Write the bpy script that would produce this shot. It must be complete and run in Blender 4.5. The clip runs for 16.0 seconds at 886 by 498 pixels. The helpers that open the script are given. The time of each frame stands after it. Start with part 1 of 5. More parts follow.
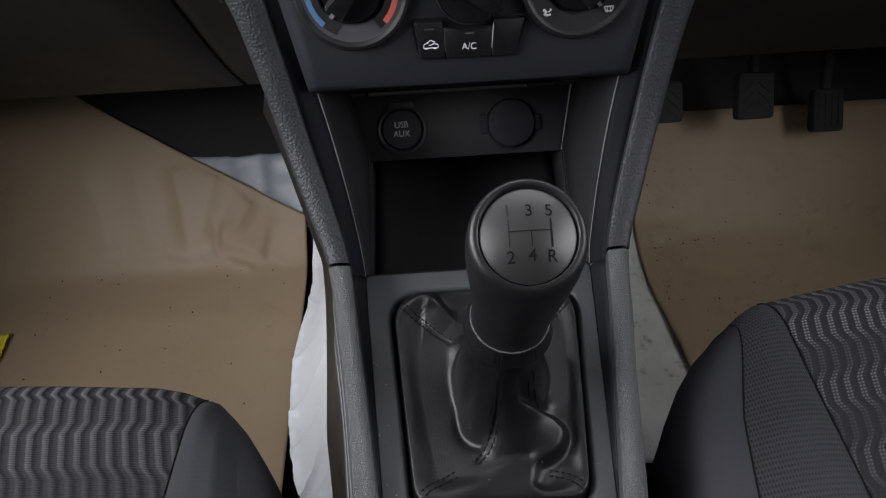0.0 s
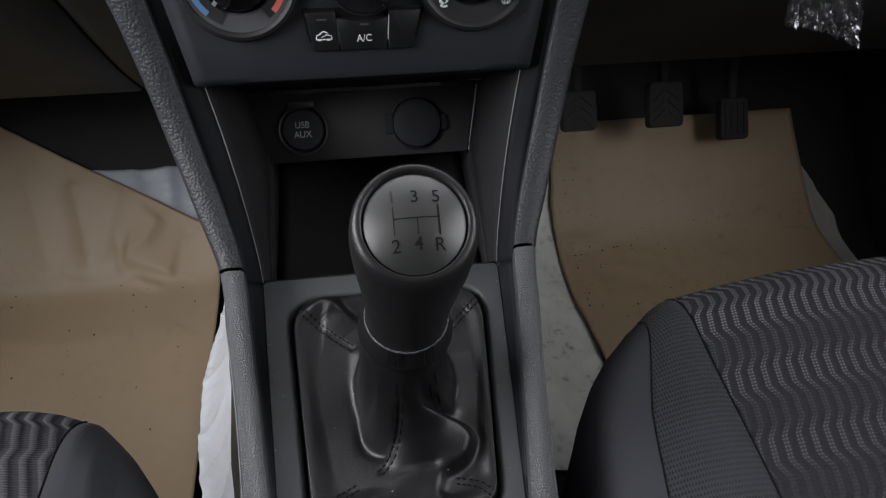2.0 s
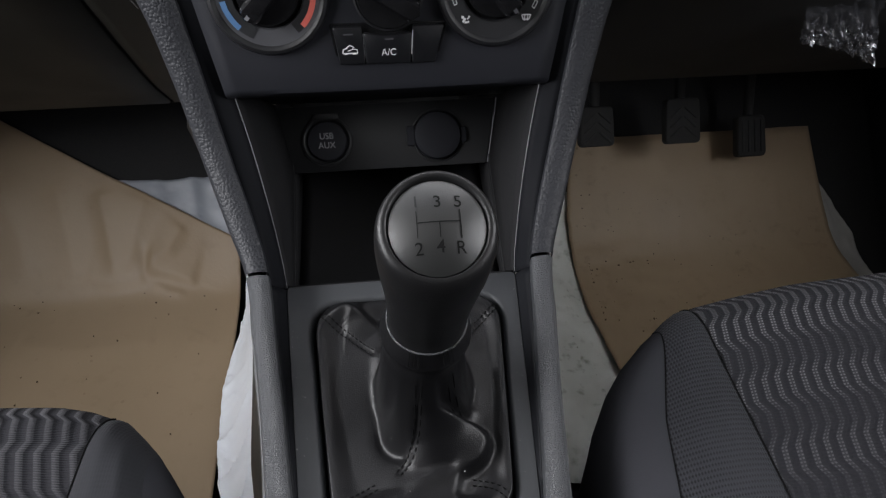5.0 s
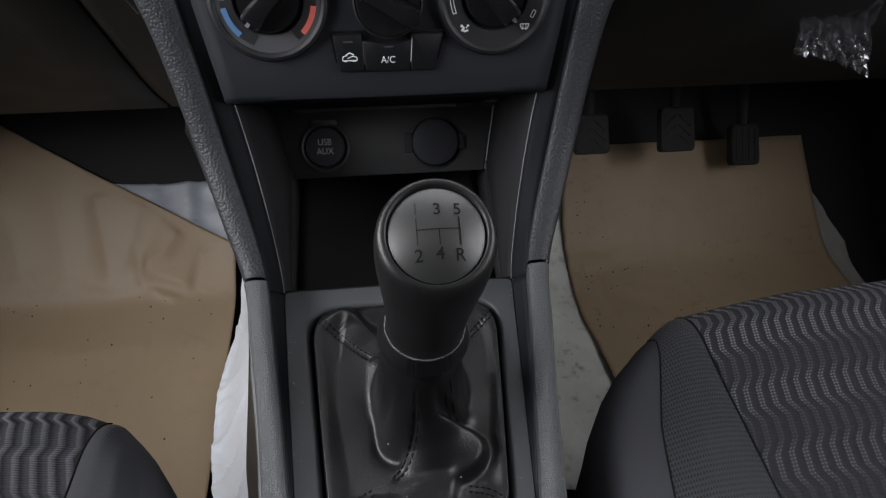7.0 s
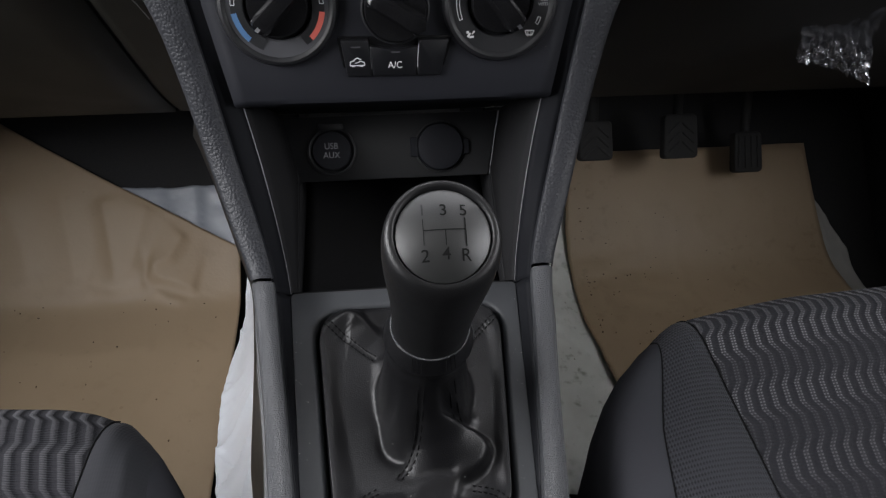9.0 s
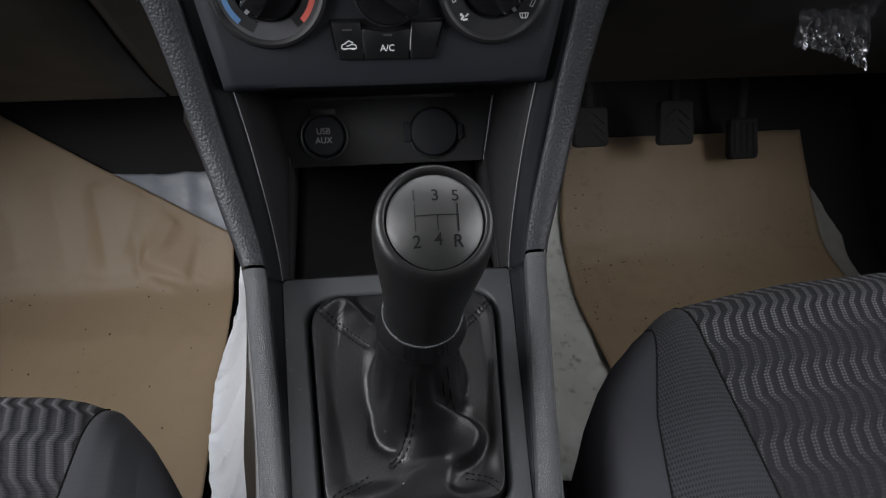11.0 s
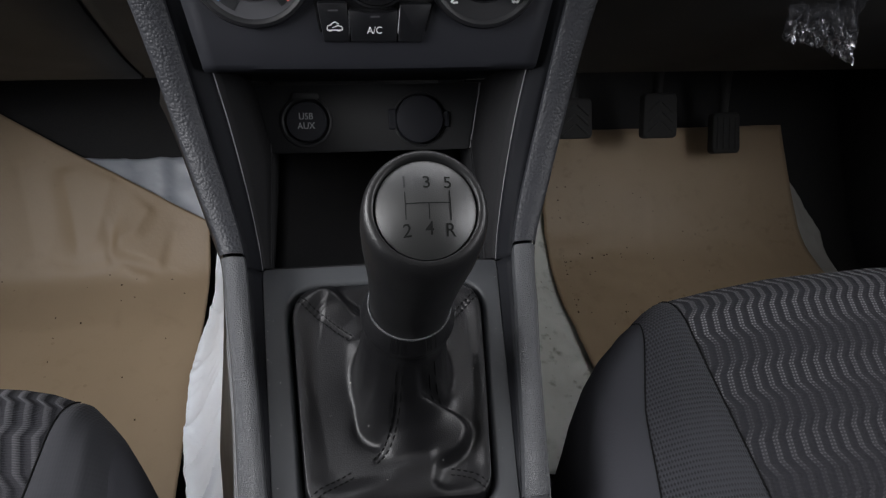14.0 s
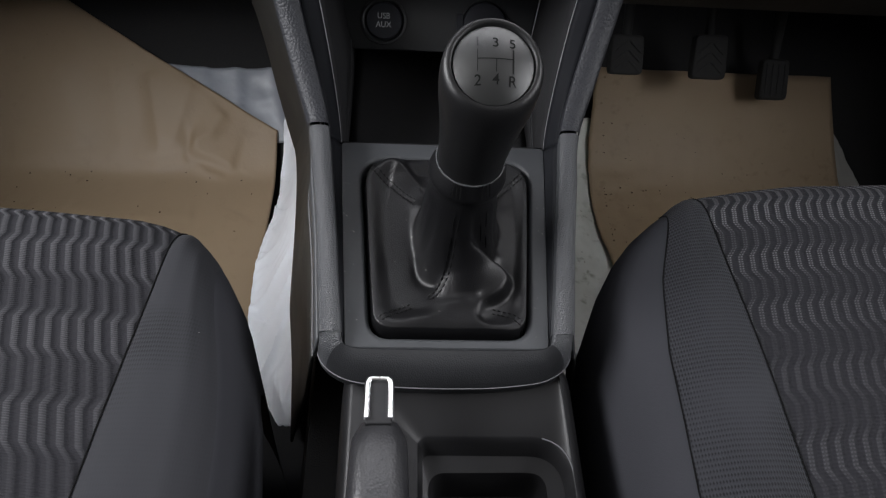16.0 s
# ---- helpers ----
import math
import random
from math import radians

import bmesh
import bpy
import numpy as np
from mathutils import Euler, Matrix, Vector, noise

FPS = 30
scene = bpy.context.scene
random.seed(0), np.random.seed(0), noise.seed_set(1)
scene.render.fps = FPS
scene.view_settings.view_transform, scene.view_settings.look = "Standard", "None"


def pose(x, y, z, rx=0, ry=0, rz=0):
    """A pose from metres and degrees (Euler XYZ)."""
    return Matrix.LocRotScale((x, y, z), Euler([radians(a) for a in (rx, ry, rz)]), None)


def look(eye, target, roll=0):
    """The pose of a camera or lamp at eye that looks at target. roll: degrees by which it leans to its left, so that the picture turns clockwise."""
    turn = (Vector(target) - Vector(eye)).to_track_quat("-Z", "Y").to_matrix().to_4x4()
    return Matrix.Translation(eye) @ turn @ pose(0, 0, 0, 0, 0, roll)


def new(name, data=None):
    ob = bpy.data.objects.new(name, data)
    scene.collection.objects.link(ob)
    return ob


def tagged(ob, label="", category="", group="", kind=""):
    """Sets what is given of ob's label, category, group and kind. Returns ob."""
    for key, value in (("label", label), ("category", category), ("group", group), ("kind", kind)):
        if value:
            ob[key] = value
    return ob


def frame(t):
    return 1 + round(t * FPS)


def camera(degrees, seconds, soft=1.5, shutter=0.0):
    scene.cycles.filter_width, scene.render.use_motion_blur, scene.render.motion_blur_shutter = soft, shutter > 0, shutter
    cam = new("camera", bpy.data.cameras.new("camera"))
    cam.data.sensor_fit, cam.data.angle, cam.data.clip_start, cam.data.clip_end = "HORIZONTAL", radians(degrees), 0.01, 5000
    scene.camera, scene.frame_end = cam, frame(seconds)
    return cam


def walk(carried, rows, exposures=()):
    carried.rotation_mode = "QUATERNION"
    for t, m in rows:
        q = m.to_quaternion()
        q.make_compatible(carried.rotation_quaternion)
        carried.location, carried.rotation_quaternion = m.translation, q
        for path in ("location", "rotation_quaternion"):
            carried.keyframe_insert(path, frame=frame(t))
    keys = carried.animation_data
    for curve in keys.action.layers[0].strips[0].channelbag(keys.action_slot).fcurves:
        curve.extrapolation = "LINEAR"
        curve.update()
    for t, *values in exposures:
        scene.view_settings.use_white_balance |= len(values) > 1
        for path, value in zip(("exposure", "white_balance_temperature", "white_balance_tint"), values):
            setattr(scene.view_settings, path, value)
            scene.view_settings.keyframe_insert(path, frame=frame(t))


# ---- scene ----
cam = camera(66.0, 16.0, soft=1.25)
PATH = [
    (0, (-0.0277, 0.0557, 0.82), (-0.0116, 1.3827, -0.676), -3.0),
    (0.5, (-0.0197, 0.0564, 0.803), (0.0834, 1.3831, -0.69), -0.5),
    (1, (-0.0105, 0.0622, 0.794), (0.1275, 1.3848, -0.699), -0.2),
    (1.5, (-0.0074, 0.0661, 0.791), (0.2109, 1.3985, -0.684), 2.0),
    (2, (-0.0066, 0.0571, 0.797), (0.2042, 1.4097, -0.661), 1.7),
    (2.5, (-0.0127, 0.0532, 0.794), (0.1833, 1.4113, -0.661), 2.1),
    (3, (-0.0088, 0.0501, 0.797), (0.1714, 1.4166, -0.652), 1.2),
    (3.5, (-0.0078, 0.0511, 0.796), (0.1723, 1.4146, -0.657), 1.2),
    (4, (-0.0047, 0.054, 0.796), (0.1804, 1.4154, -0.657), 1.0),
    (4.2, (-0.0069, 0.0481, 0.8), (0.1669, 1.4328, -0.632), 0.8),
    (6.5, (-0.012, 0.0442, 0.803), (0.1651, 1.4418, -0.617), 1.5),
    (7, (-0.013, 0.0442, 0.804), (0.1742, 1.4456, -0.61), 1.9),
    (7.5, (-0.016, 0.0453, 0.801), (0.1791, 1.4414, -0.618), 2.5),
    (8, (-0.014, 0.0423, 0.804), (0.1752, 1.4465, -0.606), 2.1),
    (8.5, (-0.0141, 0.0403, 0.806), (0.1723, 1.4496, -0.602), 1.9),
    (9, (-0.0152, 0.0383, 0.806), (0.1655, 1.4548, -0.594), 2.0),
    (11.3, (-0.0121, 0.0412, 0.802), (0.1807, 1.4284, -0.625), 2.4),
    (11.5, (-0.0102, 0.0382, 0.813), (0.1822, 1.4463, -0.595), 1.9),
    (11.7, (-0.012, 0.036, 0.828), (0.197, 1.462, -0.559), 2.4),
    (12, (-0.0075, 0.0241, 0.854), (0.2431, 1.5127, -0.458), 2.4),
    (12.2, (-0.021, 0.022, 0.853), (0.226, 1.51, -0.461), 3.6),
    (12.5, (-0.0213, 0.0325, 0.829), (0.2419, 1.4707, -0.536), 4.8),
    (13, (-0.0241, 0.0405, 0.804), (0.211, 1.4365, -0.609), 4.8),
    (13.5, (-0.0209, 0.0485, 0.794), (0.2334, 1.4169, -0.642), 5.3),
    (14, (-0.0178, 0.0494, 0.793), (0.2383, 1.4128, -0.648), 5.1),
    (14.5, (-0.0179, 0.0484, 0.792), (0.223, 1.4032, -0.659), 4.7),
    (15, (-0.0201, 0.0404, 0.795), (0.1845, 1.3852, -0.67), 3.9),
    (15.5, (-0.026, 0.0086, 0.81), (0.1275, 1.3478, -0.668), 3.4),
    (15.8, (-0.04, -0.024, 0.809), (0.107, 1.279, -0.701), 5.6),
    (16, (-0.0364, -0.0411, 0.806), (0.1044, 1.2374, -0.726), 6.1),
]
walk(cam, [(t, look(eye, target, roll)) for t, eye, target, roll in PATH])

# ---- world, lights ----
world = bpy.data.worlds.new("sky")
world.use_nodes = True
scene.world = world
wn = world.node_tree
sky = wn.nodes.new("ShaderNodeTexSky")
sky.sky_type, sky.sun_disc = "NISHITA", False
sky.sun_elevation, sky.sun_rotation = radians(50), radians(60)
wn.links.new(sky.outputs[0], wn.nodes["Background"].inputs[0])
wn.nodes["Background"].inputs[1].default_value = 0.06


def window_light(name, eye, target, sx, sy, watts, colour):
    d = bpy.data.lights.new(name, "AREA")
    d.shape, d.size, d.size_y, d.energy, d.color = "RECTANGLE", sx, sy, watts, colour
    ob = new(name, d)
    ob.matrix_world = look(eye, target)
    return ob


window_light("left_window_daylight", (-0.83, 0.20, 0.99), (0, 0.34, 0.40), 0.80, 0.36, 20.5, (0.972, 0.970, 1.0))
window_light("right_window_daylight", (0.93, 0.06, 1.00), (0.05, 0.24, 0.40), 0.80, 0.36, 10.0, (0.972, 0.970, 1.0))
window_light("windscreen_daylight", (0, 0.72, 1.06), (0, 0.20, 0.40), 1.1, 0.30, 9.5, (0.972, 0.970, 1.0))


# ---- materials ----
def mat(name, col, rough=0.5, col2=None, scale=40.0, bump=0.0, bscale=600.0, metal=0.0, spec=0.32, coat=0.0, detail=4.0, rvar=0.1, tex="NOISE", bdist=0.0006, crease=None):
    """Principled surface with a slow and a fine variation of colour, gloss and relief."""
    m = bpy.data.materials.new(name)
    m.use_nodes = True
    t = m.node_tree
    b = t.nodes["Principled BSDF"]
    co = t.nodes.new("ShaderNodeTexCoord")
    n1 = t.nodes.new("ShaderNodeTexNoise")
    n1.inputs["Scale"].default_value, n1.inputs["Detail"].default_value = scale, detail
    t.links.new(co.outputs["Object"], n1.inputs["Vector"])
    mix = t.nodes.new("ShaderNodeMix")
    mix.data_type = "RGBA"
    col2 = col2 or tuple(c * 1.35 + 0.002 for c in col)
    mix.inputs[6].default_value, mix.inputs[7].default_value = (*col, 1), (*col2, 1)
    t.links.new(n1.outputs["Fac"], mix.inputs[0])
    t.links.new(mix.outputs[2], b.inputs["Base Color"])
    mr = t.nodes.new("ShaderNodeMapRange")
    mr.inputs[3].default_value, mr.inputs[4].default_value = max(0.02, rough - rvar), min(1, rough + rvar)
    t.links.new(n1.outputs["Fac"], mr.inputs[0])
    t.links.new(mr.outputs[0], b.inputs["Roughness"])
    b.inputs["Metallic"].default_value = metal
    b.inputs["Specular IOR Level"].default_value = spec
    b.inputs["Coat Weight"].default_value = coat
    if bump:
        if tex == "VORONOI":
            n2 = t.nodes.new("ShaderNodeTexVoronoi")
            n2.feature = "F1"
            out = n2.outputs["Distance"]
        else:
            n2 = t.nodes.new("ShaderNodeTexNoise")
            n2.inputs["Detail"].default_value = 3
            out = n2.outputs["Fac"]
        n2.inputs["Scale"].default_value = bscale
        t.links.new(co.outputs["Object"], n2.inputs["Vector"])
        bp = t.nodes.new("ShaderNodeBump")
        bp.inputs["Strength"].default_value, bp.inputs["Distance"].default_value = bump, bdist
        bp.invert = tex == "VORONOI"
        t.links.new(out, bp.inputs["Height"])
        t.links.new(bp.outputs[0], b.inputs["Normal"])
        if crease:
            n3 = t.nodes.new("ShaderNodeTexNoise")
            n3.noise_type = "RIDGED_MULTIFRACTAL"
            n3.inputs["Scale"].default_value, n3.inputs["Detail"].default_value, n3.inputs["Distortion"].default_value = crease[0], 2, 0.6
            t.links.new(co.outputs["Object"], n3.inputs["Vector"])
            b3 = t.nodes.new("ShaderNodeBump")
            b3.inputs["Strength"].default_value, b3.inputs["Distance"].default_value = 0.8, crease[1]
            t.links.new(n3.outputs["Fac"], b3.inputs["Height"])
            t.links.new(b3.outputs[0], bp.inputs["Normal"])
    return m


def nodes_of(m):
    return m.node_tree, m.node_tree.nodes["Principled BSDF"]


def math_node(t, op, a, b=None, c=None, clamp=False):
    n = t.nodes.new("ShaderNodeMath")
    n.operation, n.use_clamp = op, clamp
    for i, v in enumerate((a, b, c)):
        if v is None:
            continue
        if isinstance(v, (int, float)):
            n.inputs[i].default_value = v
        else:
            t.links.new(v, n.inputs[i])
    return n.outputs[0]


def stripe_fabric(side):
    """Woven seat cloth: stripes of paired pale stitches that run to the front, jog sideways band by band and fan outwards."""
    m = mat("stripe_fabric", (0.0122, 0.0122, 0.0144), 0.9, (0.0158, 0.0158, 0.0185), 60, spec=0.15)
    t, b = nodes_of(m)
    co = t.nodes.new("ShaderNodeTexCoord")
    sp = t.nodes.new("ShaderNodeSeparateXYZ")
    t.links.new(co.outputs["Object"], sp.inputs[0])
    y = math_node(t, "SUBTRACT", sp.outputs[1], sp.outputs[2])
    x = math_node(t, "MULTIPLY_ADD", sp.outputs[1], (-0.21 if side > 0 else 0.28), sp.outputs[0])
    P, S, A = (0.049, 0.0083, 0.0026) if side > 0 else (0.060, 0.0095, -0.0026)
    ph = math_node(t, "MULTIPLY", y, 2 * math.pi / P)
    w = math_node(t, "MULTIPLY", math_node(t, "SINE", ph), 1.7 if side > 0 else 2.4)
    w = math_node(t, "MINIMUM", math_node(t, "MAXIMUM", w, -1.0), 1.0)
    u = math_node(t, "ADD", x, math_node(t, "MULTIPLY", w, A))
    st = math_node(t, "SINE", math_node(t, "MULTIPLY", u, 2 * math.pi / S))
    wide = math_node(t, "MULTIPLY_ADD", st, 2.5, 0.0, True)
    pair = math_node(t, "MULTIPLY_ADD", math_node(t, "COSINE", math_node(t, "MULTIPLY", u, 2 * math.pi * 4 / S)), -0.5, 0.5)
    if side < 0:
        pair = math_node(t, "MULTIPLY", wide, 0.8)
    dots = math_node(t, "MULTIPLY_ADD", math_node(t, "SINE", math_node(t, "MULTIPLY", y, 2 * math.pi / (0.0023 if side > 0 else 0.0015))), 1.1, 0.5, True)
    worn = t.nodes.new("ShaderNodeTexNoise")
    worn.inputs["Scale"].default_value, worn.inputs["Detail"].default_value = 9, 2
    t.links.new(co.outputs["Object"], worn.inputs["Vector"])
    # stitches show more strongly towards the front of the cushion
    frontward = math_node(t, "MULTIPLY_ADD", sp.outputs[1], 5.0, -0.75, True)
    patch = math_node(t, "ADD", math_node(t, "MULTIPLY_ADD", worn.outputs["Fac"], 1.6, -0.62, True), math_node(t, "MULTIPLY", frontward, 0.8), None, True)
    band = math_node(t, "MULTIPLY", math_node(t, "MULTIPLY_ADD", w, 0.33 * side, 0.64), patch)
    stitch = math_node(t, "MULTIPLY", math_node(t, "MULTIPLY", pair, dots), math_node(t, "MULTIPLY", wide, band))
    fac = math_node(t, "ADD", math_node(t, "MULTIPLY", stitch, 0.74 if side > 0 else 0.34), math_node(t, "MULTIPLY", math_node(t, "MULTIPLY", wide, math_node(t, "MULTIPLY_ADD", w, 0.3 * side, 0.7)), 0.08 if side > 0 else 0.10), None, True)
    # stripes turn paler once more at the front edge
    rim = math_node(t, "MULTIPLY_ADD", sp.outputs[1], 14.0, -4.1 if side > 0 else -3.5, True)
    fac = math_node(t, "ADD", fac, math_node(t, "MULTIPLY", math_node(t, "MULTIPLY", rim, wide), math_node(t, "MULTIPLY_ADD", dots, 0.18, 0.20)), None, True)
    old = b.inputs["Base Color"].links[0].from_socket
    mx = t.nodes.new("ShaderNodeMix")
    mx.data_type = "RGBA"
    t.links.new(fac, mx.inputs[0])
    t.links.new(old, mx.inputs[6])
    mx.inputs[7].default_value = (0.15, 0.15, 0.158, 1)
    t.links.new(mx.outputs[2], b.inputs["Base Color"])
    bp = t.nodes.new("ShaderNodeBump")
    bp.inputs["Strength"].default_value, bp.inputs["Distance"].default_value = 0.8, 0.0018
    t.links.new(math_node(t, "ADD", math_node(t, "MULTIPLY", st, 0.6), math_node(t, "MULTIPLY", dots, 0.2)), bp.inputs["Height"])
    t.links.new(bp.outputs[0], b.inputs["Normal"])
    return m


def knit_fabric(name, col, strength, period, cover):
    """Plain cloth with a small lozenge knit that fades in and out in patches."""
    m = mat(name, col, 0.92, tuple(c * 1.3 for c in col), 50, spec=0.2)
    t, b = nodes_of(m)
    co = t.nodes.new("ShaderNodeTexCoord")
    sp = t.nodes.new("ShaderNodeSeparateXYZ")
    t.links.new(co.outputs["Object"], sp.inputs[0])
    u = math_node(t, "MULTIPLY", math_node(t, "ADD", sp.outputs[0], math_node(t, "MULTIPLY", sp.outputs[1], 0.5)), 2 * math.pi / period)
    v = math_node(t, "MULTIPLY", math_node(t, "SUBTRACT", sp.outputs[0], math_node(t, "MULTIPLY", sp.outputs[1], 0.5)), 2 * math.pi / period)
    k = math_node(t, "MULTIPLY", math_node(t, "SINE", u), math_node(t, "SINE", v))
    n = t.nodes.new("ShaderNodeTexNoise")
    n.inputs["Scale"].default_value = 9
    t.links.new(co.outputs["Object"], n.inputs["Vector"])
    patch = math_node(t, "MULTIPLY_ADD", n.outputs["Fac"], 5.0, cover, True)
    h = math_node(t, "MULTIPLY", k, math_node(t, "MULTIPLY_ADD", patch, 0.92, 0.08))
    old = b.inputs["Base Color"].links[0].from_socket
    mx = t.nodes.new("ShaderNodeMix")
    mx.data_type = "RGBA"
    t.links.new(math_node(t, "MULTIPLY", h, 1.6, None, True), mx.inputs[0])
    t.links.new(old, mx.inputs[6])
    mx.inputs[7].default_value = (*[c * 0.30 for c in col], 1)
    t.links.new(mx.outputs[2], b.inputs["Base Color"])
    bp = t.nodes.new("ShaderNodeBump")
    bp.inputs["Strength"].default_value, bp.inputs["Distance"].default_value = strength, 0.0006
    t.links.new(h, bp.inputs["Height"])
    t.links.new(bp.outputs[0], b.inputs["Normal"])
    b.inputs["Sheen Weight"].default_value = 0.02
    return m


def clear_plastic():
    """Thin clear film: nearly all light passes, crinkles catch the window."""
    m = mat("crinkled_film", (0.5, 0.52, 0.58), 0.16, (0.7, 0.72, 0.78), 90, bump=0.9, bscale=330, bdist=0.0008, spec=1.0, rvar=0.05)
    t, b = nodes_of(m)
    out = t.nodes["Material Output"]
    clear = t.nodes.new("ShaderNodeBsdfTransparent")
    clear.inputs[0].default_value = (0.9, 0.9, 0.92, 1)
    shine = t.nodes.new("ShaderNodeBsdfGlossy")
    shine.inputs["Roughness"].default_value = 0.30
    shine.inputs["Color"].default_value = (0.34, 0.34, 0.36, 1)
    t.links.new(b.inputs["Normal"].links[0].from_socket, shine.inputs["Normal"])
    co = t.nodes.new("ShaderNodeTexCoord")
    n = t.nodes.new("ShaderNodeTexNoise")
    n.inputs["Scale"].default_value, n.inputs["Detail"].default_value = 170, 3
    t.links.new(co.outputs["Object"], n.inputs["Vector"])
    body = t.nodes.new("ShaderNodeMixShader")
    body.inputs[0].default_value = 0.05
    t.links.new(clear.outputs[0], body.inputs[1])
    t.links.new(b.outputs[0], body.inputs[2])
    film = t.nodes.new("ShaderNodeMixShader")
    sp = t.nodes.new("ShaderNodeSeparateXYZ")
    t.links.new(co.outputs["Object"], sp.inputs[0])
    hem = math_node(t, "MULTIPLY_ADD", sp.outputs[2], -22.0, 11.75, True)
    t.links.new(math_node(t, "MULTIPLY", math_node(t, "MULTIPLY_ADD", n.outputs["Fac"], 3.4, -1.15, True), hem), film.inputs[0])
    t.links.new(body.outputs[0], film.inputs[1])
    t.links.new(shine.outputs[0], film.inputs[2])
    t.links.new(film.outputs[0], out.inputs["Surface"])
    return m


def soil(m, colour, amount, specks=0.75, size=38.0, spread=7.0):
    """Dirt on a surface: broad soft grime with dark specks inside it."""
    t, b = nodes_of(m)
    co = t.nodes.new("ShaderNodeTexCoord")
    old = b.inputs["Base Color"].links[0].from_socket
    n = t.nodes.new("ShaderNodeTexNoise")
    n.inputs["Scale"].default_value, n.inputs["Detail"].default_value = spread, 3
    t.links.new(co.outputs["Object"], n.inputs["Vector"])
    dirty = math_node(t, "MULTIPLY_ADD", n.outputs["Fac"], 5.0, -2.3, True)
    fine = t.nodes.new("ShaderNodeTexNoise")
    fine.inputs["Scale"].default_value, fine.inputs["Detail"].default_value = size * 1.4, 5
    t.links.new(co.outputs["Object"], fine.inputs["Vector"])
    blot = math_node(t, "MULTIPLY_ADD", fine.outputs["Fac"], 6.0, -3.3, True)
    vo = t.nodes.new("ShaderNodeTexVoronoi")
    vo.inputs["Scale"].default_value = size
    t.links.new(co.outputs["Object"], vo.inputs["Vector"])
    speck = math_node(t, "MULTIPLY", math_node(t, "LESS_THAN", vo.outputs["Distance"], 0.085), dirty)
    fac = math_node(t, "MAXIMUM", math_node(t, "MULTIPLY", speck, specks), math_node(t, "MULTIPLY", dirty, math_node(t, "MULTIPLY_ADD", blot, amount * 2.2, amount * 0.5)))
    mx = t.nodes.new("ShaderNodeMix")
    mx.data_type = "RGBA"
    t.links.new(fac, mx.inputs[0])
    t.links.new(old, mx.inputs[6])
    mx.inputs[7].default_value = (*colour, 1)
    t.links.new(mx.outputs[2], b.inputs["Base Color"])
    return m


PLATE = mat("satin_plate", (0.0325, 0.0345, 0.0370), 0.48, bump=0.12, bscale=1500, scale=25)
RAIL = mat("grained_rail", (0.038, 0.0398, 0.0428), 0.38, (0.051, 0.0532, 0.0570), scale=900, bump=0.8, bscale=1300, tex="VORONOI", spec=0.42)
TRIM = mat("leather_grain_trim", (0.0150, 0.0158, 0.0185), 0.50, (0.0250, 0.0262, 0.0300), scale=420, bump=0.5, bscale=520, bdist=0.0009, tex="VORONOI", spec=0.26)
STACK = mat("stack_cheek_plastic", (0.0062, 0.0066, 0.0080), 0.62, scale=20, bump=0.1, bscale=1500, spec=0.05)
CHEEK = mat("smooth_dark_plastic", (0.0068, 0.0072, 0.0086), 0.52, scale=20, bump=0.1, bscale=1800, spec=0.09)
# darker than RAIL: the shade on the back slope is in this colour
APRON = mat("apron_shaded_plastic", (0.0135, 0.0141, 0.0154), 0.40, scale=20, bump=0.3, bscale=1000, tex="VORONOI")
DECK = mat("rear_deck_plastic", (0.0072, 0.0072, 0.0078), 0.40, scale=20, bump=0.12, bscale=1500, spec=0.27)
FACE = mat("faceplate_plastic", (0.0094, 0.0100, 0.0130), 0.55, (0.0122, 0.0129, 0.0165), scale=18, bump=0.1, bscale=1600, spec=0.22)
KEY = mat("button_plastic", (0.0050, 0.0052, 0.0062), 0.34, scale=40, bump=0.06, bscale=1600, spec=0.3)
DARK = mat("tray_plastic", (0.010, 0.010, 0.011), 0.55, scale=30, bump=0.15, bscale=1400)
PORT = mat("socket_panel_plastic", (0.0072, 0.0075, 0.0083), 0.5, scale=30, bump=0.1, bscale=1500)
BLACK = mat("black_underside", (0.030, 0.030, 0.0305), 0.85, scale=12, spec=0.2)
CARPET = mat("black_carpet", (0.024, 0.024, 0.0245), 0.98, (0.034, 0.034, 0.035), scale=300, bump=0.8, bscale=900, spec=0.1)
OLIVE = mat("lower_dash_plastic", (0.0068, 0.0072, 0.0058), 0.6, (0.0094, 0.0100, 0.0080), scale=14, bump=0.3, bscale=900)
GLOSS = mat("gloss_black_knob", (0.0045, 0.0045, 0.005), 0.20, scale=60, rvar=0.06)
KNEE = mat("black_knee_plastic", (0.0150, 0.0150, 0.0150), 0.7, scale=14, bump=0.3, bscale=900, spec=0.2)
BEZEL = mat("dial_bezel", (0.0060, 0.0062, 0.0072), 0.48, scale=60, bump=0.08, bscale=1500)
DIALRING = mat("dial_ring", (0.0075, 0.0077, 0.0088), 0.5, scale=60)
OUTER = mat("outer_console_plastic", (0.0125, 0.0128, 0.0120), 0.5, scale=25, bump=0.12, bscale=1500)
DIALGREY = mat("dial_ring_grey", (0.031, 0.0315, 0.035), 0.5, scale=60)
WHITE = mat("white_print", (0.46, 0.46, 0.46), 0.6, scale=200)
GREYPRINT = mat("grey_print", (0.22, 0.225, 0.23), 0.6, scale=200)
BLUE = mat("blue_print", (0.05, 0.115, 0.225), 0.6, scale=200)
RED = mat("red_print", (0.36, 0.075, 0.058), 0.6, scale=200)
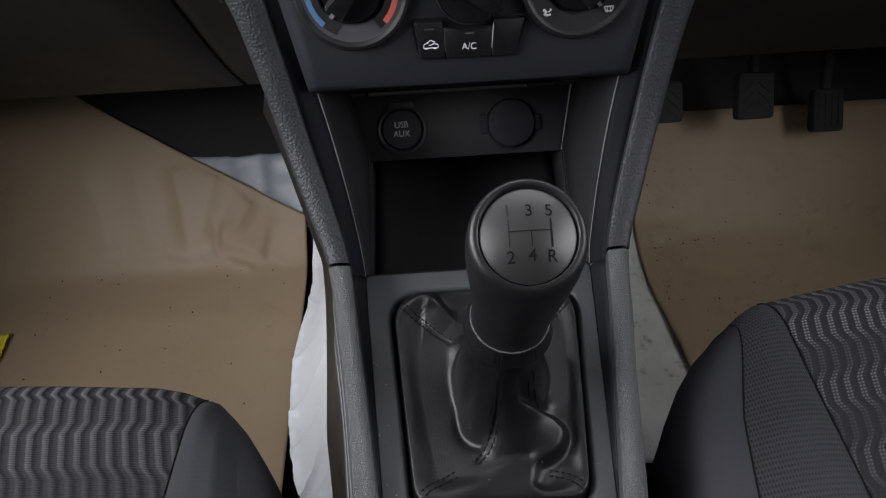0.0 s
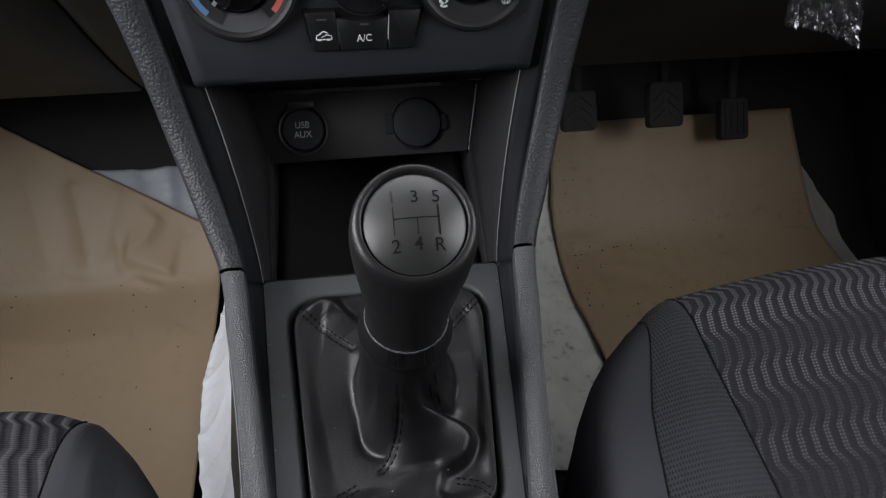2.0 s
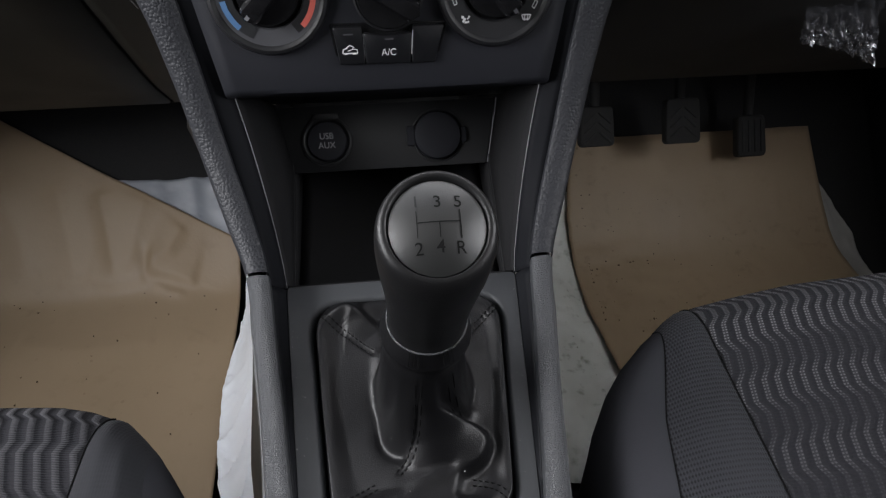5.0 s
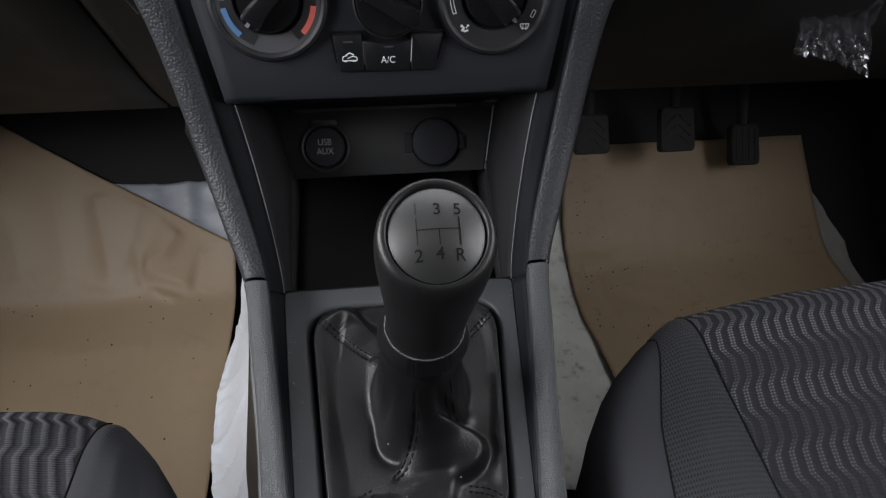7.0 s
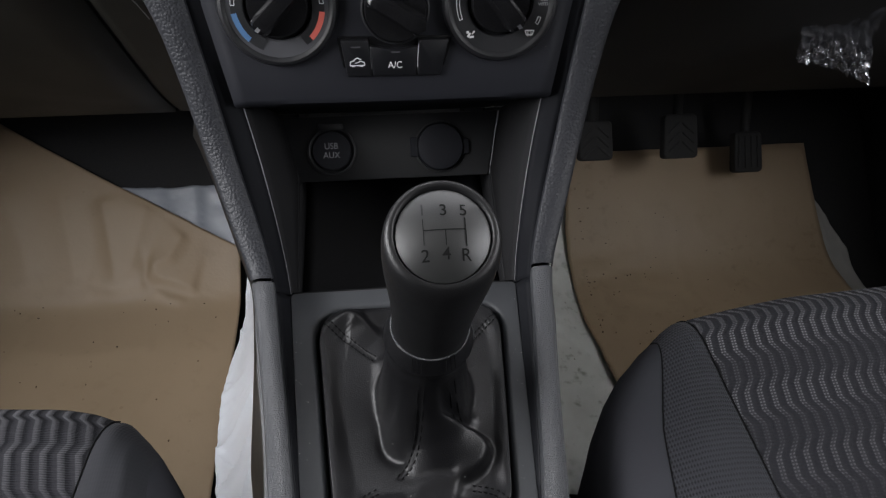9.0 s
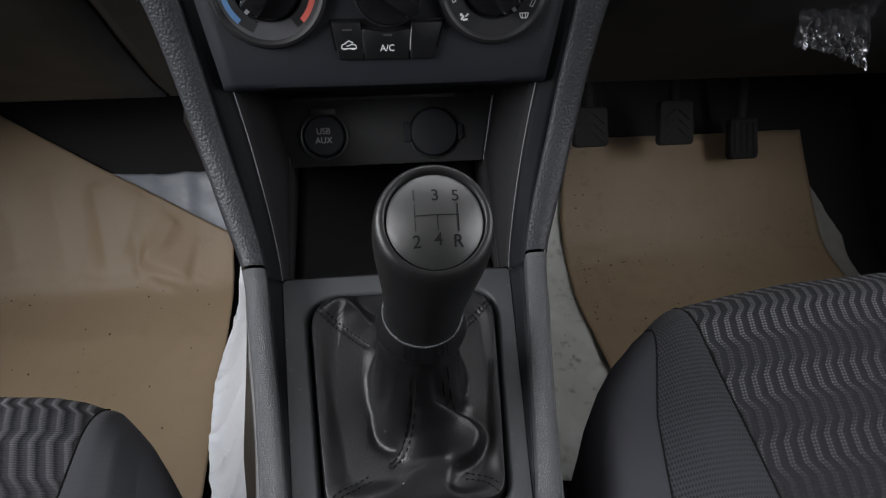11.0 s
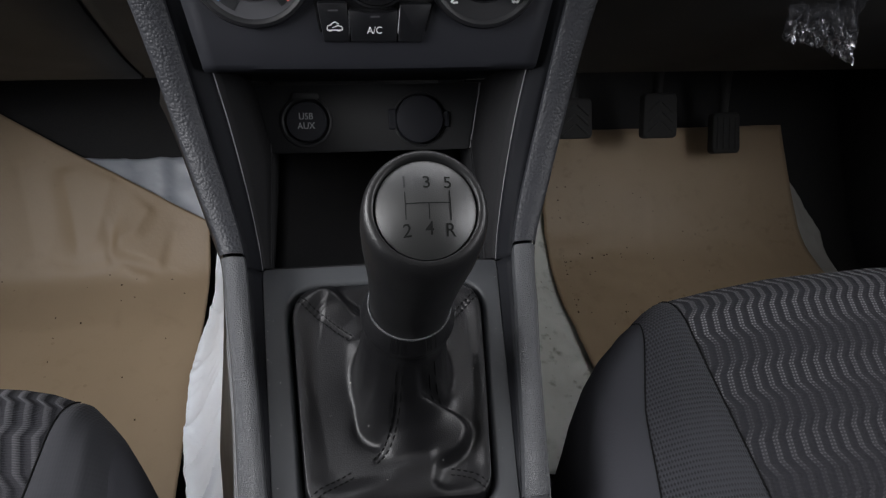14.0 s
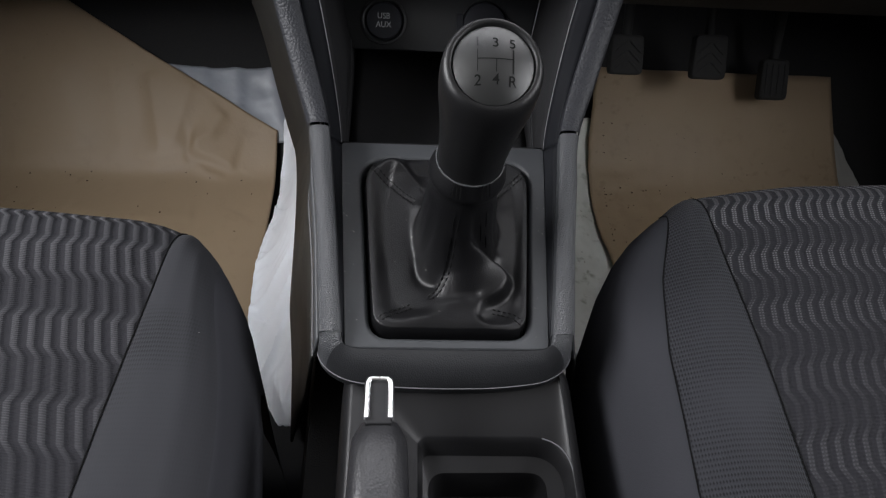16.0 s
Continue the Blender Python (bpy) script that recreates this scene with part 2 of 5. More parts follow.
# pale colour for painted edge highlights, and for the temperature pointer
EDGE = mat("pale_highlight_and_pointer", (0.115, 0.115, 0.122), 0.4, scale=300)
KNOB = mat("shift_knob", (0.0148, 0.0153, 0.0150), 0.38, (0.0180, 0.0185, 0.0182), scale=35, bump=0.12, bscale=1900, spec=0.5, rvar=0.04)
KNOBBODY = mat("shift_knob_body", (0.0046, 0.0046, 0.0049), 0.38, scale=35, bump=0.14, bscale=1500, tex="VORONOI", spec=0.32)
ENGRAVE = mat("engraved_mark", (0.0075, 0.0075, 0.0075), 0.8, scale=200, spec=0.04)
LEATHER = mat("boot_leatherette", (0.0040, 0.0040, 0.0045), 0.37, (0.0060, 0.0060, 0.0066), scale=45, bump=0.2, bscale=1300, tex="VORONOI", rvar=0.04, spec=0.28)
THREAD = mat("black_thread", (0.004, 0.004, 0.0042), 0.9, scale=300, spec=0.05)
CHROME = mat("chrome", (0.95, 0.95, 0.96), 0.22, (0.97, 0.97, 0.98), scale=60, metal=1.0, rvar=0.05)
GRIP = mat("grained_grip", (0.0135, 0.0135, 0.0148), 0.36, scale=60, bump=0.22, bscale=560, tex="VORONOI", spec=0.38)
PEDAL = mat("pedal_rubber", (0.017, 0.017, 0.0172), 0.75, scale=120, bump=0.4, bscale=700)
STRIPE = {-1: stripe_fabric(-1), 1: stripe_fabric(1)}
KNIT = {-1: knit_fabric("bolster_knit", (0.0170, 0.0175, 0.0200), 0.45, 0.0031, -2.35), 1: knit_fabric("bolster_knit", (0.0190, 0.0195, 0.0228), 0.62, 0.0033, -1.5)}
SKIRT = mat("side_cloth", (0.0238, 0.0242, 0.0282), 0.92, (0.0285, 0.0291, 0.0335), 60, bump=0.25, bscale=900, spec=0.15)
PAPERS = {}
for paper_side, grime, dots in ((-1, 0.10, 0.45), (1, 0.20, 0.7)):
    PAPERS[paper_side] = soil(mat("kraft_paper", (0.280, 0.208, 0.134), 0.46, (0.328, 0.246, 0.163), 6, bump=0.25, bscale=240, spec=0.32, detail=5, crease=(4, 0.002)), (0.15, 0.105, 0.06), grime, dots)
SHEET = mat("white_plastic_sheet", (0.82, 0.85, 0.90), 0.40, (0.86, 0.89, 0.93), scale=10, bump=0.3, bscale=60, rvar=0.08, crease=(10, 0.006))
# grey-blue film, much darker in colour than the white sheet
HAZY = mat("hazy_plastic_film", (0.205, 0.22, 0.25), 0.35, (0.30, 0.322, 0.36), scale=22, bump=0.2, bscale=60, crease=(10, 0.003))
SILL = mat("dusty_sill_film", (0.23, 0.225, 0.215), 0.45, (0.32, 0.315, 0.30), scale=25, bump=0.2, bscale=80, crease=(12, 0.003))
POCKET = mat("black_pocket_lining", (0.0125, 0.0125, 0.0132), 0.75, scale=40, bump=0.15, bscale=1400, spec=0.06)
SHEETR = soil(mat("dusty_plastic_sheet", (0.46, 0.472, 0.44), 0.5, (0.68, 0.69, 0.655), scale=16, bump=0.5, bscale=60, crease=(13, 0.010)), (0.13, 0.128, 0.09), 0.45, 0.9, 40, 9)
FILM = clear_plastic()
ASPHALT = mat("asphalt", (0.10, 0.10, 0.10), 0.9, (0.14, 0.14, 0.135), scale=3, bump=0.5, bscale=90)
HEADLINER = mat("grey_headliner", (0.45, 0.44, 0.42), 0.95, scale=40, spec=0.1)
YELLOW = mat("yellow_wrapper", (0.75, 0.50, 0.02), 0.5, (0.6, 0.62, 0.05), scale=60)
DUST = mat("pale_dust", (0.36, 0.35, 0.32), 0.9, scale=200)
CRUMB = mat("dark_crumb", (0.05, 0.03, 0.015), 0.9, scale=200)


# ---- mesh helpers ----
def V(*a):
    return Vector(a)


def lerp(a, b, t):
    return a + (b - a) * t


def interp(x, xs, ys):
    return float(np.interp(x, xs, ys))


def smooth01(t):
    t = max(0.0, min(1.0, t))
    return t * t * (3 - 2 * t)


def add_grid(bm, rows, close=False, cap0=False, cap1=False):
    """Quads over rows of points; close joins each row's end to its start."""
    vs = [[bm.verts.new(p) for p in r] for r in rows]
    n = len(rows[0])
    for a, b in zip(vs, vs[1:]):
        for i in range(n if close else n - 1):
            bm.faces.new((a[i], a[(i + 1) % n], b[(i + 1) % n], b[i]))
    if cap0:
        bm.faces.new(vs[0][::-1])
    if cap1:
        bm.faces.new(vs[-1])
    return vs


def grid(rows, **k):
    bm = bmesh.new()
    add_grid(bm, rows, **k)
    return bm


def add_tube(bm, pts, r, n=8, caps=True):
    pts = [Vector(p) for p in pts]
    rows, side = [], None
    for i, p in enumerate(pts):
        d = (pts[min(i + 1, len(pts) - 1)] - pts[max(i - 1, 0)]).normalized()
        if side is None:
            side = d.orthogonal().normalized()
        side = (side - d * side.dot(d)).normalized()
        up = d.cross(side)
        rr = r[i] if isinstance(r, (list, tuple)) else r
        rows.append([p + (side * math.cos(a) + up * math.sin(a)) * rr for a in (2 * math.pi * k / n for k in range(n))])
    add_grid(bm, rows, close=True, cap0=caps, cap1=caps)


def tube(pts, r, n=8):
    bm = bmesh.new()
    add_tube(bm, pts, r, n)
    return bm


def add_box(bm, m, sx, sy, sz, bevel=0.0, taper=1.0):
    """A box with its centre at m; taper narrows the +z end."""
    b2 = bmesh.new()
    bmesh.ops.create_cube(b2, size=1)
    for v in b2.verts:
        k = taper if v.co.z > 0 else 1
        v.co = V(v.co.x * sx * k, v.co.y * sy * k, v.co.z * sz)
    if bevel:
        bmesh.ops.bevel(b2, geom=b2.edges[:], offset=bevel, segments=2, profile=0.5, affect="EDGES")
    vs = {}
    for v in b2.verts:
        vs[v] = bm.verts.new(m @ v.co)
    for f in b2.faces:
        bm.faces.new([vs[v] for v in f.verts])
    b2.free()


def box(m, sx, sy, sz, bevel=0.0, taper=1.0):
    bm = bmesh.new()
    add_box(bm, m, sx, sy, sz, bevel, taper)
    return bm


def rounded(corners, r, n=8):
    """A loop round a polygon (counter-clockwise) with rounded corners, n points a corner."""
    out, k = [], len(corners)
    rs = r if isinstance(r, (list, tuple)) else [r] * k
    for i in range(k):
        p, a, b = Vector(corners[i]), Vector(corners[i - 1]), Vector(corners[(i + 1) % k])
        da, db = (a - p).normalized(), (b - p).normalized()
        half = math.acos(max(-1, min(1, da.dot(db)))) / 2
        cut = min(rs[i] / math.tan(half), (a - p).length * 0.49, (b - p).length * 0.49)
        s, e = p + da * cut, p + db * cut
        for j in range(n):
            t = j / (n - 1)
            out.append(s * (1 - t) ** 2 + p * (2 * t * (1 - t)) + e * t ** 2)
    return out


def add_slab(bm, loop, put, depth, bevel=0.0008):
    """A flat piece with a bevelled top; put(u, v, d) places it, d along its normal."""
    c = sum(loop, Vector((0, 0))) / len(loop)
    ring = lambda s, d: [put(*(c + (p - c) * s), d) for p in loop]
    size = max((p - c).length for p in loop)
    s = 1 - bevel / size
    add_grid(bm, [ring(1, -0.002), ring(1, depth - bevel), ring((1 + s) / 2, depth - bevel * 0.25), ring(s, depth)], close=True, cap1=True)


def slab(loop, put, depth, bevel=0.0008):
    bm = bmesh.new()
    add_slab(bm, loop, put, depth, bevel)
    return bm


def circle2(r, n=48, cx=0, cy=0):
    return [Vector((cx + r * math.cos(2 * math.pi * k / n), cy + r * math.sin(2 * math.pi * k / n))) for k in range(n)]


def lathe(profile, put, n=48, cap=True):
    """Rings of (radius, d) round put's origin."""
    return grid([[put(p.x, p.y, d) for p in circle2(r, n)] for r, d in profile], close=True, cap1=cap)


def arc_band(put, r0, r1, a0, a1, d, n=20):
    """A flat printed band between two radii, from angle a0 to a1 (degrees)."""
    rows = []
    for i in range(n + 1):
        a = radians(lerp(a0, a1, i / n))
        rows.append([put(r * math.cos(a), r * math.sin(a), d) for r in (r0, r1)])
    return grid(rows)


def arc_outline(put, r0, r1, a0, a1, d, w=0.0004):
    bm = bmesh.new()
    da = math.degrees(w / r1)
    for ra, rb, aa, ab in ((r0, r0 + w, a0, a1), (r1 - w, r1, a0, a1), (r0, r1, a0, a0 + da), (r0, r1, a1 - da, a1)):
        rows = []
        for i in range(17):
            a = radians(lerp(aa, ab, i / 16))
            rows.append([put(r * math.cos(a), r * math.sin(a), d) for r in (ra, rb)])
        add_grid(bm, rows)
    return bm


def text_mesh(body, size, put, d, stretch=1.0, bold=0.0):
    """Letters laid on a surface by put(u, v, d), centred on its origin."""
    cu = bpy.data.curves.new("letters", "FONT")
    cu.body, cu.size, cu.align_x, cu.align_y, cu.extrude = body, size, "CENTER", "CENTER", 0
    cu.offset = bold
    ob = bpy.data.objects.new("letters", cu)
    scene.collection.objects.link(ob)
    bpy.context.view_layer.update()
    me = bpy.data.meshes.new_from_object(ob.evaluated_get(bpy.context.evaluated_depsgraph_get()))
    bm = bmesh.new()
    bm.from_mesh(me)
    for v in bm.verts:
        v.co = put(v.co.x * stretch, v.co.y, d)
    bpy.data.objects.remove(ob)
    bpy.data.meshes.remove(me)
    bpy.data.curves.remove(cu)
    return bm


def bars(put, items, d):
    """Small flat bars (u, v, length, width, angle) of a printed sign."""
    bm = bmesh.new()
    for u, v, l, w, a in items:
        c, s = math.cos(radians(a)), math.sin(radians(a))
        n = max(1, int(l / 0.0015))
        rows = []
        for i in range(n + 1):
            x = lerp(-l / 2, l / 2, i / n)
            rows.append([put(u + x * c - y * s, v + x * s + y * c, d) for y in (-w / 2, w / 2)])
        add_grid(bm, rows)
    return bm


def part(name, bm, material, parent=None, label="", thick=0.0, sharp=38, offset=-1.0):
    """One mesh object in the place's coordinates, under parent."""
    bmesh.ops.recalc_face_normals(bm, faces=bm.faces[:])
    if thick:
        # sheets thicken away from the cabin's middle
        eye = V(0, 0.03, 0.80)
        if sum(f.normal.dot(eye - f.calc_center_median()) * f.calc_area() for f in bm.faces) < 0:
            bmesh.ops.reverse_faces(bm, faces=bm.faces[:])
    me = bpy.data.meshes.new(name)
    bm.to_mesh(me)
    bm.free()
    me.shade_smooth()
    me.set_sharp_from_angle(angle=radians(sharp))
    me.materials.append(material)
    ob = new(name, me)
    if parent is not None:
        ob.parent = parent
        base = parent
        m = Matrix.Identity(4)
        while base is not None:
            m = base.matrix_basis @ m if base.parent is None else m
            base = base.parent
        ob.matrix_parent_inverse = m.inverted() if parent.parent is None else Matrix.Identity(4)
    if thick:
        mod = ob.modifiers.new("thickness", "SOLIDIFY")
        mod.thickness, mod.offset = thick, offset
    if label:
        tagged(ob, label)
    return ob


def thing(name, at, label, category, group="", kind=""):
    ob = new(name)
    ob.empty_display_size = 0.05
    ob.matrix_basis = Matrix.Translation(at)
    return tagged(ob, label, category, group, kind)


def plane_put(o, u, v):
    o, u, v = Vector(o), Vector(u).normalized(), Vector(v).normalized()
    n = u.cross(v)
    return lambda a, b, d=0.0: o + u * a + v * b + n * d


def moved(put, u, v, turn=0.0):
    c, s = math.cos(radians(turn)), math.sin(radians(turn))
    return lambda a, b, d=0.0: put(u + a * c - b * s, v + a * s + b * c, d)


# ---- cabin shell ----
def slab_wall(name, m, sx, sy, sz, material, label):
    return tagged(part(name, box(m, sx, sy, sz, 0.01), material), label, "wall", "", "structure")


for x, nm in ((-0.76, "left"), (0.86, "right")):
    slab_wall("wall_" + nm, pose(x, -0.2, 0.36), 0.06, 2.6, 0.80, DARK, "black plastic inner door panel beside the seat")
    slab_wall("pillar_" + nm, pose(x, -1.0, 0.99), 0.06, 1.0, 0.46, DARK, "dark pillar and rear quarter trim")
    slab_wall("roof_rail_" + nm, pose(x, 0.2, 1.20), 0.06, 1.4, 0.06, DARK, "dark roof rail over the side window")
slab_wall("wall_front", pose(0.05, 1.16, 0.40), 1.7, 0.06, 0.92, BLACK, "black insulated bulkhead behind the pedals")
slab_wall("wall_rear", pose(0.05, -1.5, 0.60), 1.7, 0.06, 1.28, DARK, "dark trim closing the cabin at the rear")
gr = bmesh.new()
add_grid(gr, [[(x, y, -0.22) for x in (-400, -30, -3, 3, 30, 400)] for y in (-400, -30, -3, 3, 30, 400)])
tagged(part("ground", gr, ASPHALT), "grey asphalt ground under and round the car", "ground", "", "structure")
tagged(part("ceiling", box(pose(0.05, -0.55, 1.24), 1.7, 1.8, 0.05, 0.012), HEADLINER), "pale grey cloth headliner over the cabin", "ceiling", "", "structure")


# floor heights: the driver's side lies a little lower than the passenger's; the toe boards rise to the front
def floor_left(y):
    return 0.036 + 0.435 * (y - 0.715 + math.hypot(y - 0.715, 0.022)) - 0.004


def floor_right(y):
    return -0.004 + 0.425 * (y - 0.762 + math.hypot(y - 0.762, 0.040)) - 0.005


def carpet():
    rows = []
    for y in (-1.47, -0.8, -0.3, 0.0, 0.2, 0.4, 0.55, 0.68, 0.715, 0.74, 0.762, 0.80, 0.9, 1.0, 1.13):
        row = []
        for x in (-0.72, -0.6, -0.45, -0.3, -0.21, -0.15, -0.136, -0.126, -0.114, -0.10, 0.10, 0.114, 0.126, 0.136, 0.15, 0.21, 0.3, 0.45, 0.6, 0.72, 0.83):
            z = floor_left(y) if x < 0 else floor_right(y)
            k = smooth01((0.136 - abs(x)) / 0.035)
            row.append((x, y, lerp(z - 0.016, max(z, 0.30), k)))
        rows.append(row)
    return grid(rows)


tagged(part("floor", carpet(), CARPET, thick=0.02), "black carpeted car floor with a raised centre tunnel", "floor", "", "structure")

# ---- centre console ----
# side rails: y, z of the crest, half-width to the inner and to the outer edge
ST_Y = [0.1970, 0.2090, 0.2360, 0.2730, 0.3150, 0.356, 0.386, 0.420, 0.440, 0.453, 0.463, 0.469, 0.474, 0.478]
ST_Z = [0.4265, 0.4305, 0.4400, 0.4525, 0.4640, 0.472, 0.491, 0.527, 0.570, 0.612, 0.650, 0.680, 0.710, 0.740]
ST_I = [0.0690, 0.0703, 0.0735, 0.0770, 0.0820, 0.0873, 0.0960, 0.1095, 0.1185, 0.1255, 0.1315, 0.1365, 0.1400, 0.1410]
ST_O = [0.0840, 0.0855, 0.0877, 0.0908, 0.0960, 0.1025, 0.1145, 0.1290, 0.1390, 0.1495, 0.1675, 0.1960, 0.2700, 0.3600]
# inner edge of the cheek, where plate and pocket begin
CH_X = [0.0683, 0.0690, 0.0708, 0.0737, 0.0770, 0.0803, 0.0850, 0.0940, 0.1035, 0.1120, 0.1190, 0.1230, 0.125, 0.126]
CH_Y = [0.1990, 0.2090, 0.2360, 0.2730, 0.3150, 0.366, 0.393, 0.424, 0.447, 0.459, 0.470, 0.478, 0.485, 0.49]
CH_Z = [0.4175, 0.4190, 0.4235, 0.4295, 0.4362, 0.4445, 0.473, 0.512, 0.552, 0.604, 0.645, 0.676, 0.706, 0.735]


def dense(a, b, n):
    """Stations between index a and b, as a smooth run of fractional indices."""
    return [lerp(a, b, i / n) for i in range(n + 1)]


def catmull(ys, s):
    i = min(int(s), len(ys) - 2)
    t = s - i
    p = [ys[max(0, min(len(ys) - 1, i + k))] for k in (-1, 0, 1, 2)]
    return 0.5 * (2 * p[1] + (p[2] - p[0]) * t + (2 * p[0] - 5 * p[1] + 4 * p[2] - p[3]) * t * t + (3 * p[1] - p[0] - 3 * p[2] + p[3]) * t ** 3)


def rail_rows(side, s0, s1, n, lift=0.0):
    rows = []
    for s in dense(s0, s1, n):
        y, z, xi, xo = (catmull(a, s) for a in (ST_Y, ST_Z, ST_I, ST_O))
        w = xo - xi
        # the crest's normal in the side view
        e = 0.01
        dy, dz = catmull(ST_Y, min(s + e, 13)) - catmull(ST_Y, s - e if s > e else 0), catmull(ST_Z, min(s + e, 13)) - catmull(ST_Z, s - e if s > e else 0)
        l = math.hypot(dy, dz) or 1
        ny, nz = -dz / l, dy / l
        def at(x, d):
            return (side * x, y + ny * (d + lift), z + nz * (d + lift))
        rows.append([at(xi + 0.0012, -0.020), at(xi, -0.0035), at(xi + 0.0005, -0.0012), at(xi + 0.0022, 0.0), at(xi + w * 0.5, 0.0009), at(xo - 0.0032, -0.0002), at(xo - 0.001, -0.002), at(xo + 0.0004, -0.0055), at(xo + 0.002, -0.022)])
    return rows


console = thing("centre_console", (0, 0.25, 0.30), "dark grey plastic centre console between the two seats", "console")
for side, nm in ((-1, "left"), (1, "right")):
    part("side_rail", grid(rail_rows(side, 0.62, 4.97, 60)), RAIL, console, "grained satin grey rail")

# cheeks: strips between rail and plate
for side in (-1, 1):
    rows = []
    for s in dense(0, 5.0, 40):
        xi, y, z = catmull(ST_I, s), catmull(ST_Y, s), catmull(ST_Z, s)
        cx, cy, cz = catmull(CH_X, s), catmull(CH_Y, s), catmull(CH_Z, s)
        a, b = V(side * (xi + 0.0012), y, z - 0.012), V(side * cx, cy, cz - 0.002)
        rows.append([a, lerp(a, b, 0.4) + V(0, 0, 0.001), lerp(a, b, 0.8), b])
    part("inner_cheek", grid(rows), CHEEK, console, thick=0.002, offset=0)

# outer side panels, with a ledge and a shadow gap under it
for side in (-1, 1):
    rows, rows2 = [], []
    for s in dense(0.6, 9.0, 60):
        xo, y, z = catmull(ST_O, s), catmull(ST_Y, s), catmull(ST_Z, s)
        k = smooth01((s - 4.2) / 1.6)
        low = 0.018 * smooth01((3.5 - s) / 3.5)
        rows.append([V(side * (xo + 0.0005 - 0.004 * k), y + 0.008 * k, z - 0.010), V(side * (xo + 0.0025 - 0.008 * k), y + 0.024 * k, z - 0.028 + 0.5 * low + 0.012 * k), V(side * (xo + 0.0050 - 0.014 * k), y + 0.045 * k, z - 0.048 + low + 0.020 * k)])
        y2, z2 = y + 0.045 * k, z + low + 0.02 * k
        q = 0.016 * k
        rows2.append([V(side * (xo + 0.0030 - q), y2, z2 - 0.047), V(side * (xo + 0.0062 - q), y2, z2 - 0.049), V(side * (xo + 0.0075 - q), y2, z2 - 0.055), V(side * (xo + 0.016 - q * 0.8), y2 + 0.004 + 0.04 * k, z2 - 0.11), V(side * (xo + 0.036 - q * 0.2), y2 + 0.006 + 0.08 * k, max(0.20, z2 - 0.2))])
    # the ledge's highlight, drawn as a thin pale tube
    part("shell_edge", tube([r[2] + V(side * 0.0008, 0, 0) for r in rows[:36]], 0.0005, 6), EDGE, console, "thin pale line standing for the highlight on the console shell's edge")
    part("side_panel", grid(rows), PLATE, console, "dark grey side of the console shell", thick=0.002, offset=0)
    part("lower_side_panel", grid(rows2), OUTER, console, "dark grey lower side panel", thick=0.002, offset=0)


def plate_z(y):
    return 0.445 + 0.16 * (y - 0.366)


def plate_put(x, y, d=0.0):
    return V(x, y - 0.158 * d, plate_z(y) + 0.987 * d)


# gear surround plate with its opening
OUT = rounded([(-0.0683, 0.1967), (0.0683, 0.1967), (0.0805, 0.367), (-0.0805, 0.367)], 0.004, 14)
MOUTH = rounded([(-0.0545, 0.2015), (0.0575, 0.2015), (0.0705, 0.3550), (-0.0672, 0.3550)], [0.017, 0.017, 0.026, 0.026], 14)


def ring_scaled(loop, m):
    c = sum(loop, Vector((0, 0))) / len(loop)
    return [p + (c - p).normalized() * m for p in loop]


pl_rows = [[plate_put(*p, -0.010) for p in OUT], [plate_put(*p, -0.0008) for p in OUT], [plate_put(*p, 0.0) for p in ring_scaled(OUT, 0.0010)]]
for m, d in ((-0.0008, 0), (0.0004, -0.0002), (0.0018, -0.0009), (0.0030, -0.0026), (0.0037, -0.0060), (0.0040, -0.0115), (0.0041, -0.020)):
    pl_rows.append([plate_put(*p, d) for p in ring_scaled(MOUTH, m)])
part("gear_surround", grid(pl_rows, close=True), PLATE, console, "satin dark grey gear surround plate")

# rounded apron behind the plate: the rails turn the corner and widen into it
AP_IX, AP_IY = [0.0703, 0.0696, 0.0684, 0.0640, 0.0560, 0.0300, 0.0], [0.2045, 0.2000, 0.1978, 0.1968, 0.1965, 0.1965, 0.1965]
AP_OX, AP_OY = [0.0880, 0.0858, 0.0805, 0.0715, 0.0590, 0.0310, 0.0], [0.2070, 0.1990, 0.1915, 0.1850, 0.1808, 0.1774, 0.1766]
AP_Z = [0.4290, 0.4262, 0.4235, 0.4208, 0.4196, 0.4192, 0.4192]


def apron_station(s, side):
    """A section from the plate's rim to the shell's edge: the rail's own profile at s = 0, a sloping back from s = 3 on."""
    a, b, z = V(catmull(AP_IX, s), catmull(AP_IY, s), 0), V(catmull(AP_OX, s), catmull(AP_OY, s), 0), catmull(AP_Z, s)
    rail = ((0.0, 0.30), (0.0, 0.06), (0.10, 0.0), (0.36, 0.0), (0.62, 0.02), (0.80, 0.16), (0.93, 0.52), (1.0, 1.0))
    back = ((0.0, 0.30), (0.0, 0.06), (0.10, 0.0), (0.36, 0.09), (0.62, 0.33), (0.84, 0.66), (0.96, 0.90), (1.0, 1.0))
    k = smooth01(s / 3.2)
    row = [lerp(a, b, lerp(a0, a1, k)) + V(0, 0, lerp(z, 0.4005, lerp(f0, f1, k))) for (a0, f0), (a1, f1) in zip(rail, back)]
    row.append(row[-1] + V(0, 0.001, -0.008))
    return [V(side * p.x, p.y, p.z) for p in row]


rows = [apron_station(s, -1) for s in dense(0, 6, 48)] + [apron_station(s, 1) for s in dense(0, 6, 48)][-2::-1]
part("rail_corner", grid(rows[:17]), RAIL, console, "grained corner of the side rail")
part("rear_apron", grid(rows[16:81]), APRON, console, "smooth apron behind the gear surround, its slope's shade put into the colour")
